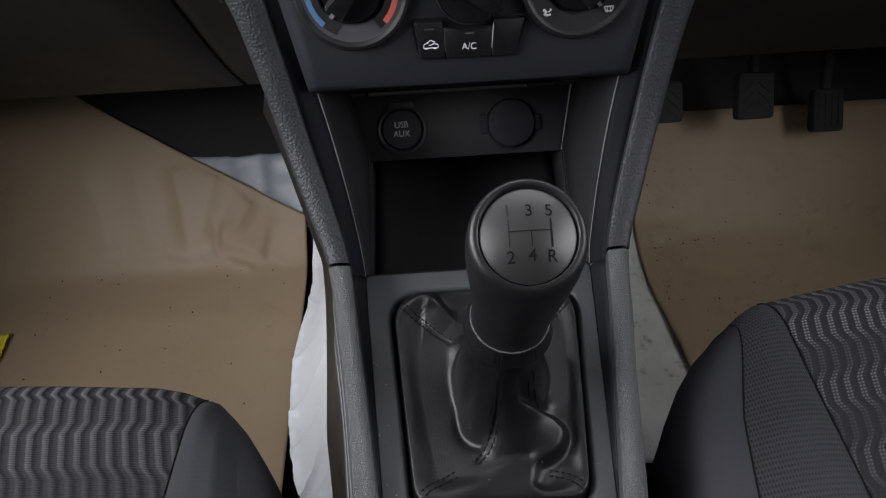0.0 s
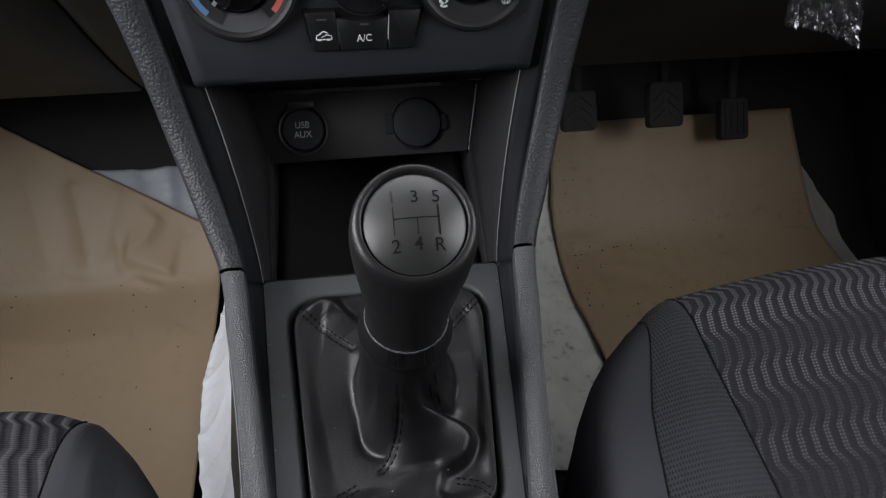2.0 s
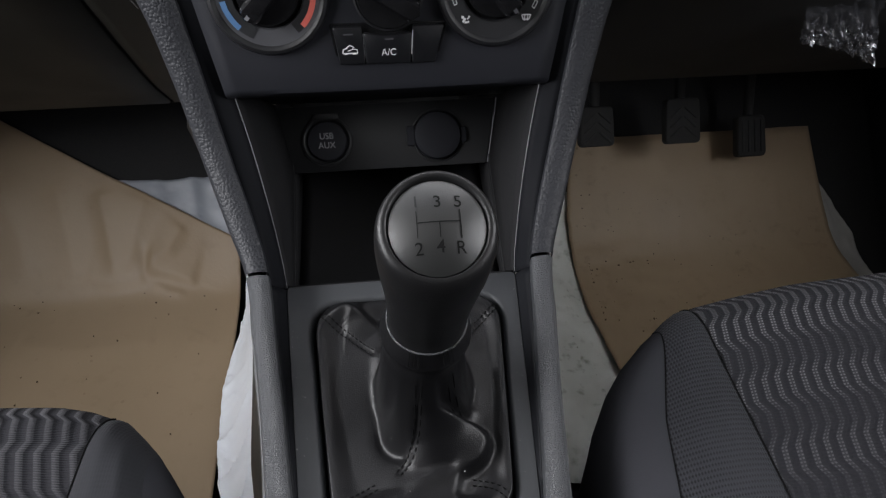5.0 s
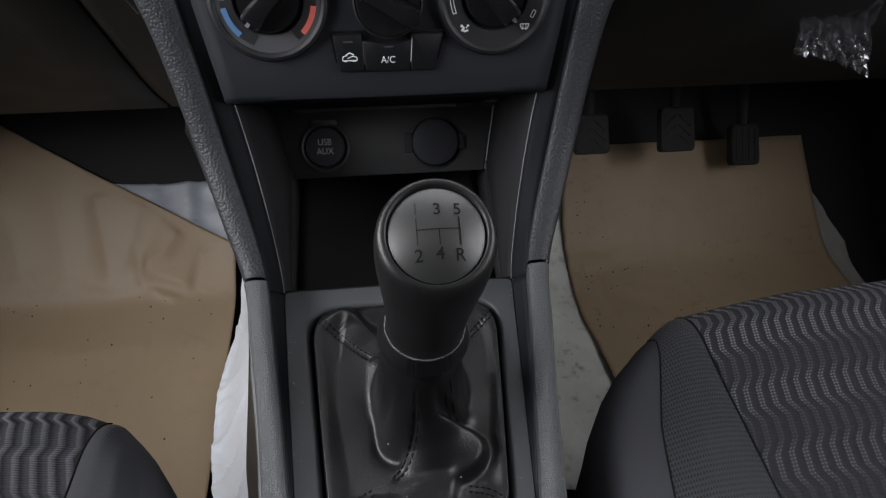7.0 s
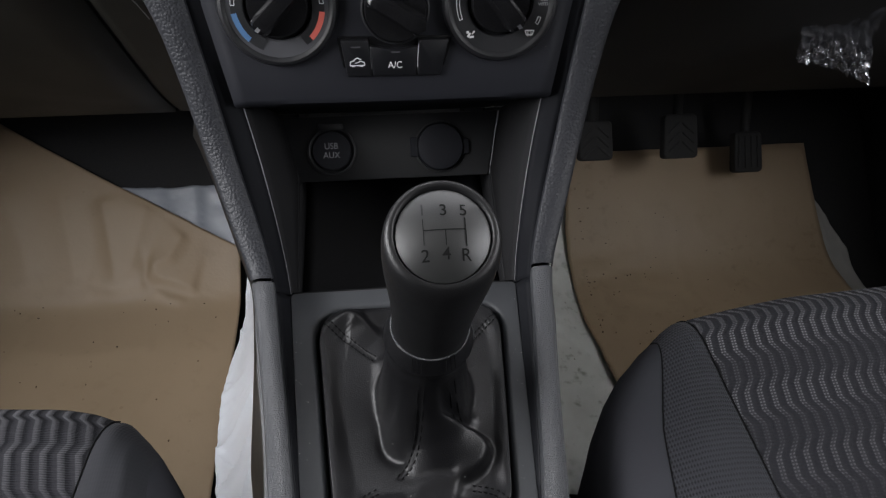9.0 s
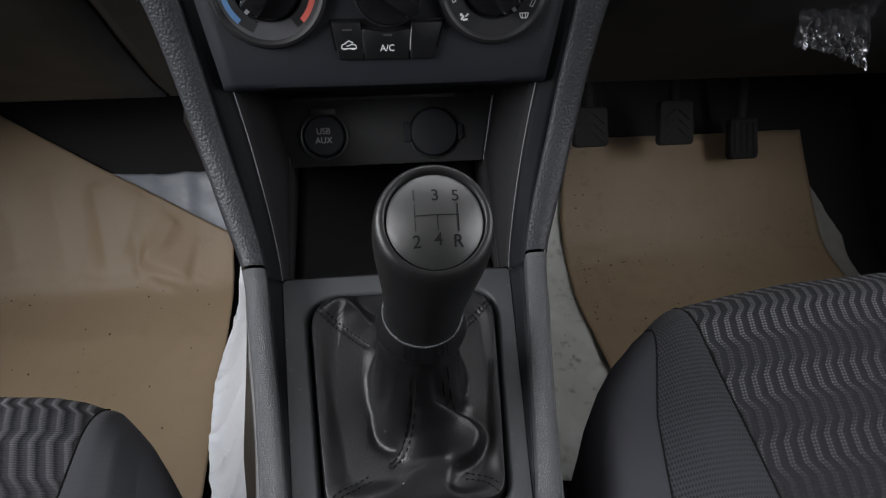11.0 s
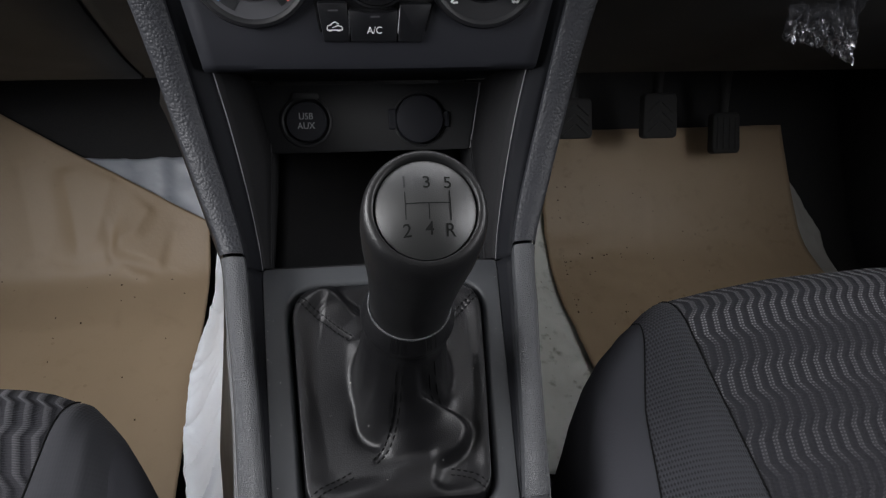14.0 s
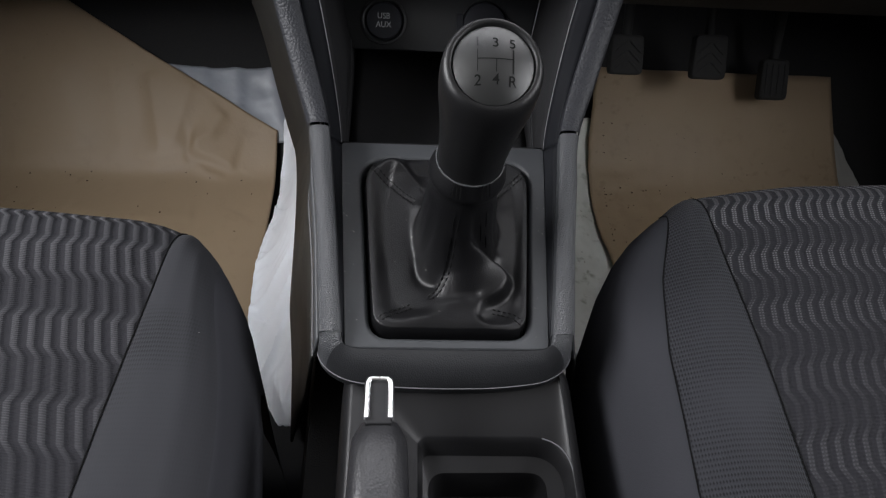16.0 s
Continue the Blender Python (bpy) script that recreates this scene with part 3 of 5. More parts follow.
part("rail_corner", grid(rows[80:]), RAIL, console, "grained corner of the side rail")
# thin pale tube along the apron's outer edge
part("apron_edge", tube([r[7] for r in rows], 0.0005, 6), EDGE, console, "thin pale line along the apron's edge")

# rear console: a deck with a recessed tray and a slot for the handbrake
TRAYC = [(-0.019, -0.06), (0.083, -0.06), (0.083, 0.152), (-0.019, 0.152)]
tray = rounded(TRAYC, [0.01, 0.01, 0.028, 0.006], 12)
deck = rounded([(-0.072, -0.16), (0.094, -0.16), (0.0890, 0.2055), (-0.0700, 0.2055)], [0.01, 0.01, 0.02, 0.02], 12)
dz = lambda y: 0.384 + 0.05 * (y - 0.17) + 0.011 * smooth01((y - 0.154) / 0.026)
rr = [[V(p.x * 1.12, p.y, 0.20) for p in deck], [V(p.x * 1.02, p.y, dz(p.y) - 0.034) for p in deck], [V(p.x * 0.995, p.y, dz(p.y) - 0.016) for p in deck], [V(p.x * 0.96, p.y - 0.001, dz(p.y) - 0.006) for p in deck], [V(p.x * 0.92, p.y - 0.001, dz(p.y) - 0.0015) for p in deck], [V(p.x * 0.88, p.y - 0.002, dz(p.y)) for p in deck]]
rr += [[V(p.x, p.y, dz(p.y)) for p in tray]]
for m, d in ((0.0015, -0.001), (0.004, -0.004), (0.009, -0.013)):
    rr.append([V(p.x, p.y, dz(p.y) + d) for p in ring_scaled(tray, m)])
inner = rounded([(-0.012, -0.05), (0.068, -0.05), (0.066, 0.132), (-0.011, 0.132)], 0.012, 12)
rr.append([V(p.x, p.y, dz(p.y) - 0.015) for p in ring_scaled(inner, -0.001)])
rr.append([V(p.x, p.y, dz(p.y) - 0.017) for p in inner])
rr.append([V(p.x, p.y, dz(p.y) - 0.046) for p in ring_scaled(inner, 0.004)])
part("rear_deck", grid(rr, close=True, cap1=True), DECK, console, "black rear deck with a recessed tray")
# highlight on the tray's rim, put in as a pale tube
part("tray_edge", tube([V(p.x, p.y, dz(p.y) - 0.0005) for p in ring_scaled(tray, 0.0012)[13:34]], 0.00045, 6), EDGE, console, "pale line standing for the tray edge's highlight")

# pocket ahead of the gear surround
rows = []
for i in range(17):
    u = lerp(-1, 1, i / 16)
    rows.append([V(u * 0.0803, 0.367, 0.4445), V(u * 0.0800, 0.3705, 0.438), V(u * 0.0790, 0.376, 0.418), V(u * 0.0785, 0.390, 0.404), V(u * 0.078, 0.45, 0.407), V(u * 0.078, 0.505, 0.412), V(u * 0.078, 0.526, 0.420), V(u * 0.078, 0.530, 0.480)])
part("pocket_floor", grid(rows), POCKET, console, "black open pocket floor", thick=0.002, offset=0)
for side in (-1, 1):
    part("pocket_liner", grid([[V(side * 0.0790, y, 0.400), V(side * 0.0788, y, interp(y, [0.374, 0.478, 0.534], [0.418, 0.460, 0.484]))] for y in (0.374, 0.40, 0.43, 0.46, 0.49, 0.534)]), POCKET, console, thick=0.002, offset=0)
for side in (-1, 1):
    rows = []
    for s in dense(5.0, 8.25, 24):
        cx, cy, cz = catmull(CH_X, s), catmull(CH_Y, s), catmull(CH_Z, s)
        k = (s - 5.0) / 3.25
        inner_p = lerp(V(side * 0.0788, 0.380, 0.414), V(side * 0.0785, 0.478, 0.456), smooth01(k * 2)) if k < 0.5 else lerp(V(side * 0.0785, 0.478, 0.456), V(side * 0.0895, 0.512, 0.496), (k - 0.5) * 2)
        a = V(side * cx, cy, cz)
        rows.append([a, lerp(a, inner_p, 0.12) + V(-side * 0.001, 0.002, -0.002), lerp(a, inner_p, 0.6), inner_p])
    part("pocket_wall", grid(rows), POCKET, console, thick=0.002, offset=0)
    # a pale tube carries the bright highlight of this edge in its colour
    part("pocket_edge", tube([V(side * (catmull(CH_X, s) - 0.0004), catmull(CH_Y, s) - 0.0008, catmull(CH_Z, s) + 0.0008) for s in dense(5.02, 8.1, 40)], 0.0004, 6), EDGE, console, "thin pale line standing for the highlight on the pocket's edge")

# ---- dashboard ----
dash = thing("dashboard", (0, 0.60, 0.38), "dark grey and olive plastic dashboard with a centre stack", "dashboard")
for side in (-1, 1):
    part("stack_rail", grid(rail_rows(side, 5.03, 12.9, 110)), TRIM, dash, "leather-grained dark grey stack rail")
    rows = []
    for s in dense(5.0, 12.9, 70):
        xi, y, z = catmull(ST_I, s), catmull(ST_Y, s), catmull(ST_Z, s)
        cx, cy, cz = catmull(CH_X, s), catmull(CH_Y, s), catmull(CH_Z, s)
        k = smooth01((s - 5) / 1.5)
        a, b = V(side * (xi + 0.0008), y + 0.004 * k, z - 0.012 + 0.008 * k), V(side * cx, cy, cz)
        rows.append([a, lerp(a, b, 0.3), lerp(a, b, 0.7), b])
    part("stack_cheek", grid(rows), STACK, dash, thick=0.002, offset=0)

# face of the climate panel: origin, right, up
HP = plane_put((0, 0.455, 0.612), (1, 0, 0), (0, 0.287, 0.958))
PP = plane_put((0, 0.494, 0.4735), (1, 0, 0), (0, 0.643, 0.766))

# ledge above the climate panel and the dark radio surround over it
rows = []
for i in range(13):
    u = lerp(-1, 1, i / 12)
    bow = -0.006 * (1 - u * u)
    rows.append([V(u * 0.128, 0.461 + bow, 0.6885), V(u * 0.128, 0.453 + bow, 0.6890), V(u * 0.128, 0.4505 + bow, 0.6915), V(u * 0.128, 0.4510 + bow, 0.695), V(u * 0.1285, 0.454 + bow, 0.701), V(u * 0.130, 0.462 + bow, 0.715), V(u * 0.132, 0.47, 0.75), V(u * 0.14, 0.50, 0.83)])
recess = [[V(u * 0.124, 0.476, 0.6600), V(u * 0.125, 0.476, 0.668), V(u * 0.126, 0.474, 0.678), V(u * 0.128, 0.464, 0.6885)] for u in (lerp(-1, 1, i / 12) for i in range(13))]
part("ledge_recess", grid(recess), DARK, dash, "dark gap under the ledge", thick=0.003, offset=0)
part("radio_ledge", grid(rows), FACE, dash, "smooth dark ledge under the radio", thick=0.003, offset=0)


LOW_Y = [0.476, 0.500, 0.515, 0.555, 0.600, 0.655, 0.712, 0.722, 0.75, 0.85, 1.0]
LOW_Z = [0.715, 0.640, 0.600, 0.545, 0.490, 0.432, 0.379, 0.374, 0.380, 0.42, 0.47]


def lower_panel(x0, x1, s0=0.0, s1=10.0, lift=0.0, n=60, m=10):
    """A stretch of the lower dash; x0 and x1 may vary along the profile."""
    rows = []
    for s in dense(s0, s1, n):
        y, z = catmull(LOW_Y, s), catmull(LOW_Z, s)
        a = x0(s) if callable(x0) else x0
        b = x1(s) if callable(x1) else x1
        rows.append([V(lerp(a, b, i / m), y - lift * 0.75, z - lift * 0.3) for i in range(m + 1)])
    return grid(rows)


def rail_out(side):
    zs, xs = [0.36, 0.40, 0.44, 0.472, 0.491, 0.527, 0.570, 0.612, 0.650, 0.680, 0.710], [0.10, 0.10, 0.100, 0.100, 0.1110, 0.125, 0.134, 0.144, 0.158, 0.176, 0.20]
    return lambda s: side * (interp(catmull(LOW_Z, s), zs, xs))


groove = lambda s: interp(s, [0, 1.2, 2, 3, 4, 5, 6.6], [-0.206, -0.2075, -0.209, -0.2115, -0.216, -0.224, -0.236])
part("knee_trim", lower_panel(lambda s: groove(s) + 0.0018, rail_out(-1), 0, 6.9), OLIVE, dash, "olive-black trim beside the glove box", thick=0.004, offset=-1)
part("glove_box_door", lower_panel(-0.71, lambda s: groove(s) - 0.0018, 1.35, 6.9, 0.001), OLIVE, dash, "olive-black plastic glove box door", thick=0.004, offset=-1)
part("glove_box_top", lower_panel(-0.71, lambda s: groove(s) - 0.0018, 0.0, 1.25, 0.0), OLIVE, dash, thick=0.004, offset=-1)
part("dash_underside", lower_panel(-0.72, -0.10, 0.0, 10, -0.010), BLACK, dash, thick=0.004, offset=-1)
part("driver_knee_panel", lower_panel(rail_out(1), 0.83, 0, 6.9), KNEE, dash, "black knee panel over the pedals", thick=0.004, offset=-1)
part("driver_underside", lower_panel(0.10, 0.83, 0.0, 10, -0.010), BLACK, dash, thick=0.004, offset=-1)
part("trim_gap_edge", tube([V(-0.2000, 0.5035, 0.624), V(-0.1905, 0.5055, 0.6165), V(-0.1815, 0.5105, 0.604), V(-0.1765, 0.5195, 0.588), V(-0.1742, 0.5300, 0.572)], 0.0005, 6), GREYPRINT, dash, "pale edge of a trim gap")
# upper dash closing the view to the windscreen
rows = []
for x in (-0.72, -0.32, -0.2, 0.2, 0.32, 0.83):
    rows.append([V(x, 0.478, 0.73), V(x, 0.485, 0.76), V(x, 0.52, 0.82), V(x, 0.60, 0.845), V(x, 1.12, 0.86)])
part("dash_top", grid(rows), CHEEK, dash, "dark grey upper dash", thick=0.006, offset=0)

# steering column cover over the driver's knees
rows = []
for i in range(15):
    t = i / 14
    c = lerp(V(0.425, 0.56, 0.640), V(0.405, 0.34, 0.735), t)
    w, h = lerp(0.135, 0.060, smooth01(t)), lerp(0.078, 0.045, smooth01(t))
    rows.append([c + V(math.cos(a) * abs(math.cos(a)) ** -0.35 * w if abs(math.cos(a)) > 1e-6 else 0, 0, math.sin(a) * h) for a in (2 * math.pi * k / 28 for k in range(28))])
column = thing("steering_column", (0.375, 0.5, 0.60), "dark grey plastic steering column cover above the pedals", "steering column")
part("column_cover", grid(rows, close=True, cap0=True, cap1=True), CHEEK, column)

# ---- socket panel ----
sock = thing("socket_panel", (0, 0.494, 0.455), "black plastic panel with a USB port and a capped power socket", "socket panel")
pan = rounded([(-0.0815, -0.0240), (0.0765, -0.0240), (0.0865, 0.028), (-0.0915, 0.028)], 0.002, 6)
part("panel", slab(pan, PP, 0.0015, 0.0008), PORT, sock)
for x0, x1 in ((-0.0822, -0.0918), (0.0772, 0.0868)):
    part("panel_edge", tube([PP(x0, -0.0235, 0.0015), PP(x1, 0.0275, 0.0015)], 0.0005, 6), EDGE, sock, "thin pale panel edge")
U = moved(PP, -0.0505, 0.0)
usb = part("usb_port", lathe([(0.0200, 0.0012), (0.0196, 0.0030), (0.0180, 0.0034), (0.0168, 0.0026), (0.0160, 0.0012)], U, cap=False), BEZEL, sock, "ribbed black ring of the USB port")
part("flap", lathe([(0.0158, -0.001), (0.0156, 0.0030), (0.0148, 0.0040), (0.0120, 0.0044), (0.004, 0.0046)], U), FACE, usb)
part("hinge", slab(rounded([(-0.011, 0.0165), (0.011, 0.0165), (0.010, 0.0215), (-0.010, 0.0215)], 0.002, 5), U, 0.0038), PORT, usb)
part("lettering", text_mesh("USB", 0.0070, moved(U, 0, 0.0036), 0.0049, 0.92), GREYPRINT, usb, "white letters USB")
part("lettering", text_mesh("AUX", 0.0070, moved(U, 0, -0.0036), 0.0049, 0.92), GREYPRINT, usb, "white letters AUX")
S = moved(PP, 0.0375, 0.0)
soc = part("power_socket", lathe([(0.0215, 0.0012), (0.0212, 0.0022), (0.0200, 0.0026), (0.0192, 0.0012)], S, cap=False), PORT, sock)
part("cap", lathe([(0.0190, -0.001), (0.0189, 0.0046), (0.0180, 0.0060), (0.0150, 0.0066), (0.005, 0.0068)], S), FACE, soc, "round black cap of the power socket")
part("cap_tab", slab(rounded([(-0.0245, -0.0075), (-0.0185, -0.0075), (-0.0185, 0.0085), (-0.0245, 0.0085)], 0.0015, 5), S, 0.0050), FACE, soc)
part("cap_tab", slab(rounded([(0.0185, -0.0065), (0.0235, -0.0065), (0.0235, 0.0060), (0.0185, 0.0060)], 0.0015, 5), S, 0.0040), FACE, soc)

# ---- climate control panel ----
climate = thing("climate_control_panel", (0, 0.440, 0.552), "blue-black heater panel with three rotary dials and buttons", "climate control")
rows = []
for i in range(25):
    u = lerp(-1, 1, i / 24)
    lo = 0.001 * (1 - u * u)
    w0, w1 = 0.1065, 0.1235
    rows.append([V(u * 0.090, 0.512, 0.498), V(u * 0.098, 0.475, 0.530), V(u * 0.1045, 0.449, 0.5475 - lo), V(u * w0, 0.4420, 0.5500 - lo), HP(u * w0, -0.0590 - lo, 0.001), HP(u * w0, -0.0560, 0.0022), HP(u * lerp(w0, w1, 0.3), -0.030, 0.0), HP(u * lerp(w0, w1, 0.6), 0.0, 0), HP(u * lerp(w0, w1, 0.9), 0.040, 0), HP(u * w1, 0.0545, 0), HP(u * w1, 0.062, -0.010)])
part("faceplate", grid(rows), FACE, climate, thick=0.003, offset=-1)


def rotary(name, u, v, ring, turn, pointer, label, bezel=True):
    D = moved(HP, u, v)
    if bezel:
        d = part(name, lathe([(0.0372, -0.001), (0.0370, 0.0030), (0.0358, 0.0054), (0.0338, 0.0062), (0.0322, 0.0056), (0.0312, 0.0046)], D, 64, False), BEZEL, climate, label)
        part("scale_ring", lathe([(0.0312, 0.0046), (0.0215, 0.0034), (0.0208, 0.0018)], D, 64, False), ring, d)
        part("well", lathe([(0.0208, 0.0018), (0.0195, 0.0006), (0.005, 0.0006)], D, 48), GLOSS, d)
        r, h0 = 0.0188, 0.0008
    else:
        d = part(name, lathe([(0.0222, -0.001), (0.0220, 0.0012), (0.0208, 0.0016), (0.0203, 0.0004)], D, 48, False), DIALRING, climate, label)
        r, h0 = 0.0200, 0.0002
    part("knob_base", lathe([(r, h0), (r * 0.99, 0.0060), (r * 0.95, 0.0078), (r * 0.5, 0.0084)], D, 48), GLOSS, d)
    T = moved(D, 0, 0, turn)
    # the grip is a ridge across the knob, waisted and rounded
    rows = []
    L = r * 1.06
    for i in range(17):
        t = lerp(-1, 1, i / 16)
        w = 0.0062 * (1 - 0.15 * (1 - t * t)) * max(0.0, 1 - t ** 8) ** 0.5 + 0.0008
        h = 0.0185 - 0.0040 * t * t * t * t - (0.002 if t > 0.9 else 0)
        rows.append([T(L * t, w * 1.12, 0.0055), T(L * t, w * 1.02, h * 0.8), T(L * t, w * 0.7, h), T(L * t, 0, h + 0.0006), T(L * t, -w * 0.7, h), T(L * t, -w * 1.02, h * 0.8), T(L * t, -w * 1.12, 0.0055)])
    part("grip", grid(rows, cap0=True, cap1=True), GLOSS, d, "glossy black grip bar")
    # edge highlights of the grip, laid on as pale lines
    for q in (-1, 1):
        part("edge_line", tube([T(L * u, q * 0.0062 * (1 - 0.15 * (1 - u * u)) * max(0.0, 1 - u ** 8) ** 0.5 + q * 0.0006, 0.0142) for u in (-0.8, -0.4, 0, 0.4, 0.8)], 0.0002, 5), EDGE, d, "thin pale line standing for the grip's edge highlight")
    part("pointer", bars(T, [(L * 0.78, 0, 0.0050, 0.0024, 0)], 0.0176), pointer, d, "pale pointer line")
    return d, D


temp, TD = rotary("temperature_dial", -0.0708, 0.0025, DIALGREY, 225, EDGE, "black temperature dial with blue and red arcs")
part("scale_arc", arc_outline(TD, 0.0258, 0.0285, 95, 178, 0.0046), WHITE, temp, "white outlined scale arc")
part("scale_arc", arc_outline(TD, 0.0258, 0.0285, 2, 85, 0.0046), WHITE, temp, "white outlined scale arc")
part("cold_arc", arc_band(TD, 0.0256, 0.0290, 188, 226, 0.0046), BLUE, temp, "blue cold arc")
part("hot_arc", arc_band(TD, 0.0256, 0.0290, 314, 352, 0.0046), RED, temp, "red hot arc")
part("dark_sector", arc_band(TD, 0.0214, 0.0308, -56, 246, 0.0043, 60), DIALRING, temp)
fan, FD = rotary("fan_dial", 0.0020, -0.0010, DIALRING, 148, WHITE, "black fan speed dial with white numerals", False)
for txt, u, v in (("0", -0.0235, 0.0200), ("1", -0.0155, 0.0275), ("2", 0.0000, 0.0318), ("3", 0.0160, 0.0275), ("4", 0.0270, 0.0160)):
    part("numeral", text_mesh(txt, 0.0088, moved(FD, u, v), 0.0004), WHITE, fan, "white numeral " + txt)
part("fan_sign", bars(moved(FD, -0.0275, 0.0125), [(0, 0.0012, 0.0030, 0.0016, 60), (0.0012, 0, 0.0030, 0.0016, -30), (0, -0.0012, 0.0030, 0.0016, 60), (-0.0012, 0, 0.0030, 0.0016, -30)], 0.0005), WHITE, fan, "white fan sign")
air, AD = rotary("airflow_dial", 0.0690, 0.0020, DIALRING, 308, DIALGREY, "black airflow dial with white arcs and signs")
for a0, a1 in ((158, 202), (100, 136), (44, 80)):
    part("scale_arc", arc_outline(AD, 0.0262, 0.0285, a0, a1, 0.0046), WHITE, air, "white outlined scale arc")


def person_sign(D, a, flip=1):
    P = moved(D, 0.0275 * math.cos(radians(a)), 0.0275 * math.sin(radians(a)))
    return bars(P, [(-0.0016 * flip, 0.0016, 0.0016, 0.0016, 0), (-0.0008 * flip, -0.0002, 0.0030, 0.0014, 60 * flip), (0.0010 * flip, -0.0014, 0.0030, 0.0012, 10), (0.0020 * flip, 0.0012, 0.0026, 0.0008, 40 * flip), (0.0024 * flip, 0.0018, 0.0012, 0.0012, 45)], 0.0048)


for a in (225, 146, 90, 34):
    part("airflow_sign", person_sign(AD, a), WHITE, air, "white airflow sign")
DF = moved(AD, 0.0275 * math.cos(radians(-45)), 0.0275 * math.sin(radians(-45)))
part("demist_sign", bars(DF, [(0, 0.0018, 0.0056, 0.0006, 0), (-0.0024, 0.0004, 0.0028, 0.0006, -70), (0.0024, 0.0004, 0.0028, 0.0006, 70), (0, -0.0010, 0.0042, 0.0006, 0), (-0.001, -0.0002, 0.0034, 0.0005, 90), (0.001, -0.0002, 0.0034, 0.0005, 90)], 0.0048), WHITE, air, "white windscreen demist sign")
MW = moved(AD, 0.0282 * math.cos(radians(-6)), 0.0282 * math.sin(radians(-6)))
part("lettering", text_mesh("USE\nWITH", 0.0030, moved(MW, 0, 0.0028), 0.0048, 1.0), GREYPRINT, air, "small words USE WITH")
part("scale_arc", arc_outline(AD, 0.0262, 0.0285, 12, 20, 0.0046), WHITE, air)
part("scale_arc", arc_outline(AD, 0.0262, 0.0285, -30, -20, 0.0046), WHITE, air)

# three buttons under the fan dial
part("button_surround", slab(rounded([(-0.0325, -0.0445), (0.0315, -0.0450), (0.0385, -0.0180), (-0.0362, -0.0172)], 0.002, 5), HP, 0.0006, 0.0005), GLOSS, climate)


def button(corners, label):
    return part("button", slab(rounded(corners, 0.0012, 5), HP, 0.0042, 0.0010), KEY, climate, label)


b1 = button([(-0.0308, -0.0425), (-0.0150, -0.0425), (-0.0160, -0.0190), (-0.0340, -0.0190)], "dark recirculation button")
b2 = button([(-0.0142, -0.0425), (0.0142, -0.0428), (0.0152, -0.0235), (0.006, -0.0250), (-0.003, -0.0250), (-0.0150, -0.0230)], "dark air conditioning button")
b3 = button([(0.0150, -0.0428), (0.0298, -0.0430), (0.0362, -0.0196), (0.0162, -0.0196)], "dark blank button")
CAR = moved(HP, -0.0240, -0.0335)
part("car_sign", bars(CAR, [(0, -0.0016, 0.0095, 0.0006, 0), (-0.0044, -0.0002, 0.0026, 0.0006, 80), (0.0046, -0.0004, 0.0022, 0.0006, 100), (-0.0030, 0.0012, 0.0030, 0.0006, 15), (0.0030, 0.0008, 0.0034, 0.0006, -15), (-0.0010, 0.0026, 0.0030, 0.0006, 30), (0.0014, 0.0026, 0.0030, 0.0006, -25), (0.0004, 0.0004, 0.0040, 0.0005, 20), (-0.0026, -0.0020, 0.0020, 0.0008, 0), (0.0026, -0.0020, 0.0020, 0.0008, 0)], 0.0045), WHITE, b1, "white car outline sign")
part("lettering", text_mesh("A/C", 0.0060, moved(HP, 0.0005, -0.0355), 0.0045, 0.95), WHITE, b2, "white letters A/C")
part("indicator", bars(HP, [(-0.0245, -0.0235, 0.0060, 0.0010, 0)], 0.0045), DIALGREY, b1)
part("indicator", bars(HP, [(0.0010, -0.0272, 0.0055, 0.0010, 0)], 0.0045), DIALGREY, b2)
part("divider", tube([HP(0.0150, -0.0370, 0.0040), HP(0.0162, -0.0225, 0.0040)], 0.0003, 6), GREYPRINT, b3, "pale divider line")
part("divider", tube([HP(-0.0148, -0.0380, 0.0040), HP(-0.0152, -0.0235, 0.0040)], 0.00025, 6), DIALGREY, b1, "pale divider line")


# ---- gear lever ----
COLLAR = V(0.0085, 0.2700, 0.5165)
CAPC = V(0.0125, 0.2575, 0.5965)
CAPN = V(0.02, -0.545, 0.838).normalized()
AXIS = (CAPC - COLLAR).normalized()
lever = thing("gear_lever", (0.008, 0.275, 0.43), "black gear lever with a rounded knob and a creased leatherette boot", "gear lever")


def lever_ring(t, r, n=56):
    """A ring of the knob, turned from the lever's axis to the slant of the cap."""
    c = lerp(COLLAR, CAPC, t)
    nrm = lerp(AXIS, CAPN, smooth01(t)).normalized()
    u = V(1, 0, 0)
    u = (u - nrm * u.dot(nrm)).normalized()
    v = nrm.cross(u)
    return [c + (u * math.cos(a) + v * math.sin(a)) * r for a in (2 * math.pi * k / n for k in range(n))]


KN = [(-0.06, 0.0178), (0.0, 0.0200), (0.06, 0.0206), (0.2, 0.0210), (0.4, 0.0224), (0.58, 0.0244), (0.74, 0.0263), (0.86, 0.0273), (0.94, 0.0275), (0.985, 0.0271), (1.010, 0.0263), (1.026, 0.0252), (1.033, 0.0241), (1.033, 0.0231), (1.026, 0.0224), (1.004, 0.0220)]
knob = part("knob", grid([lever_ring(t, r) for t, r in KN], close=True, cap0=True), KNOBBODY, lever, "black grained gear knob")
cu = V(1, 0, 0)
cu = (cu - CAPN * cu.dot(CAPN)).normalized()
cv = CAPN.cross(cu)
RC = 0.0217


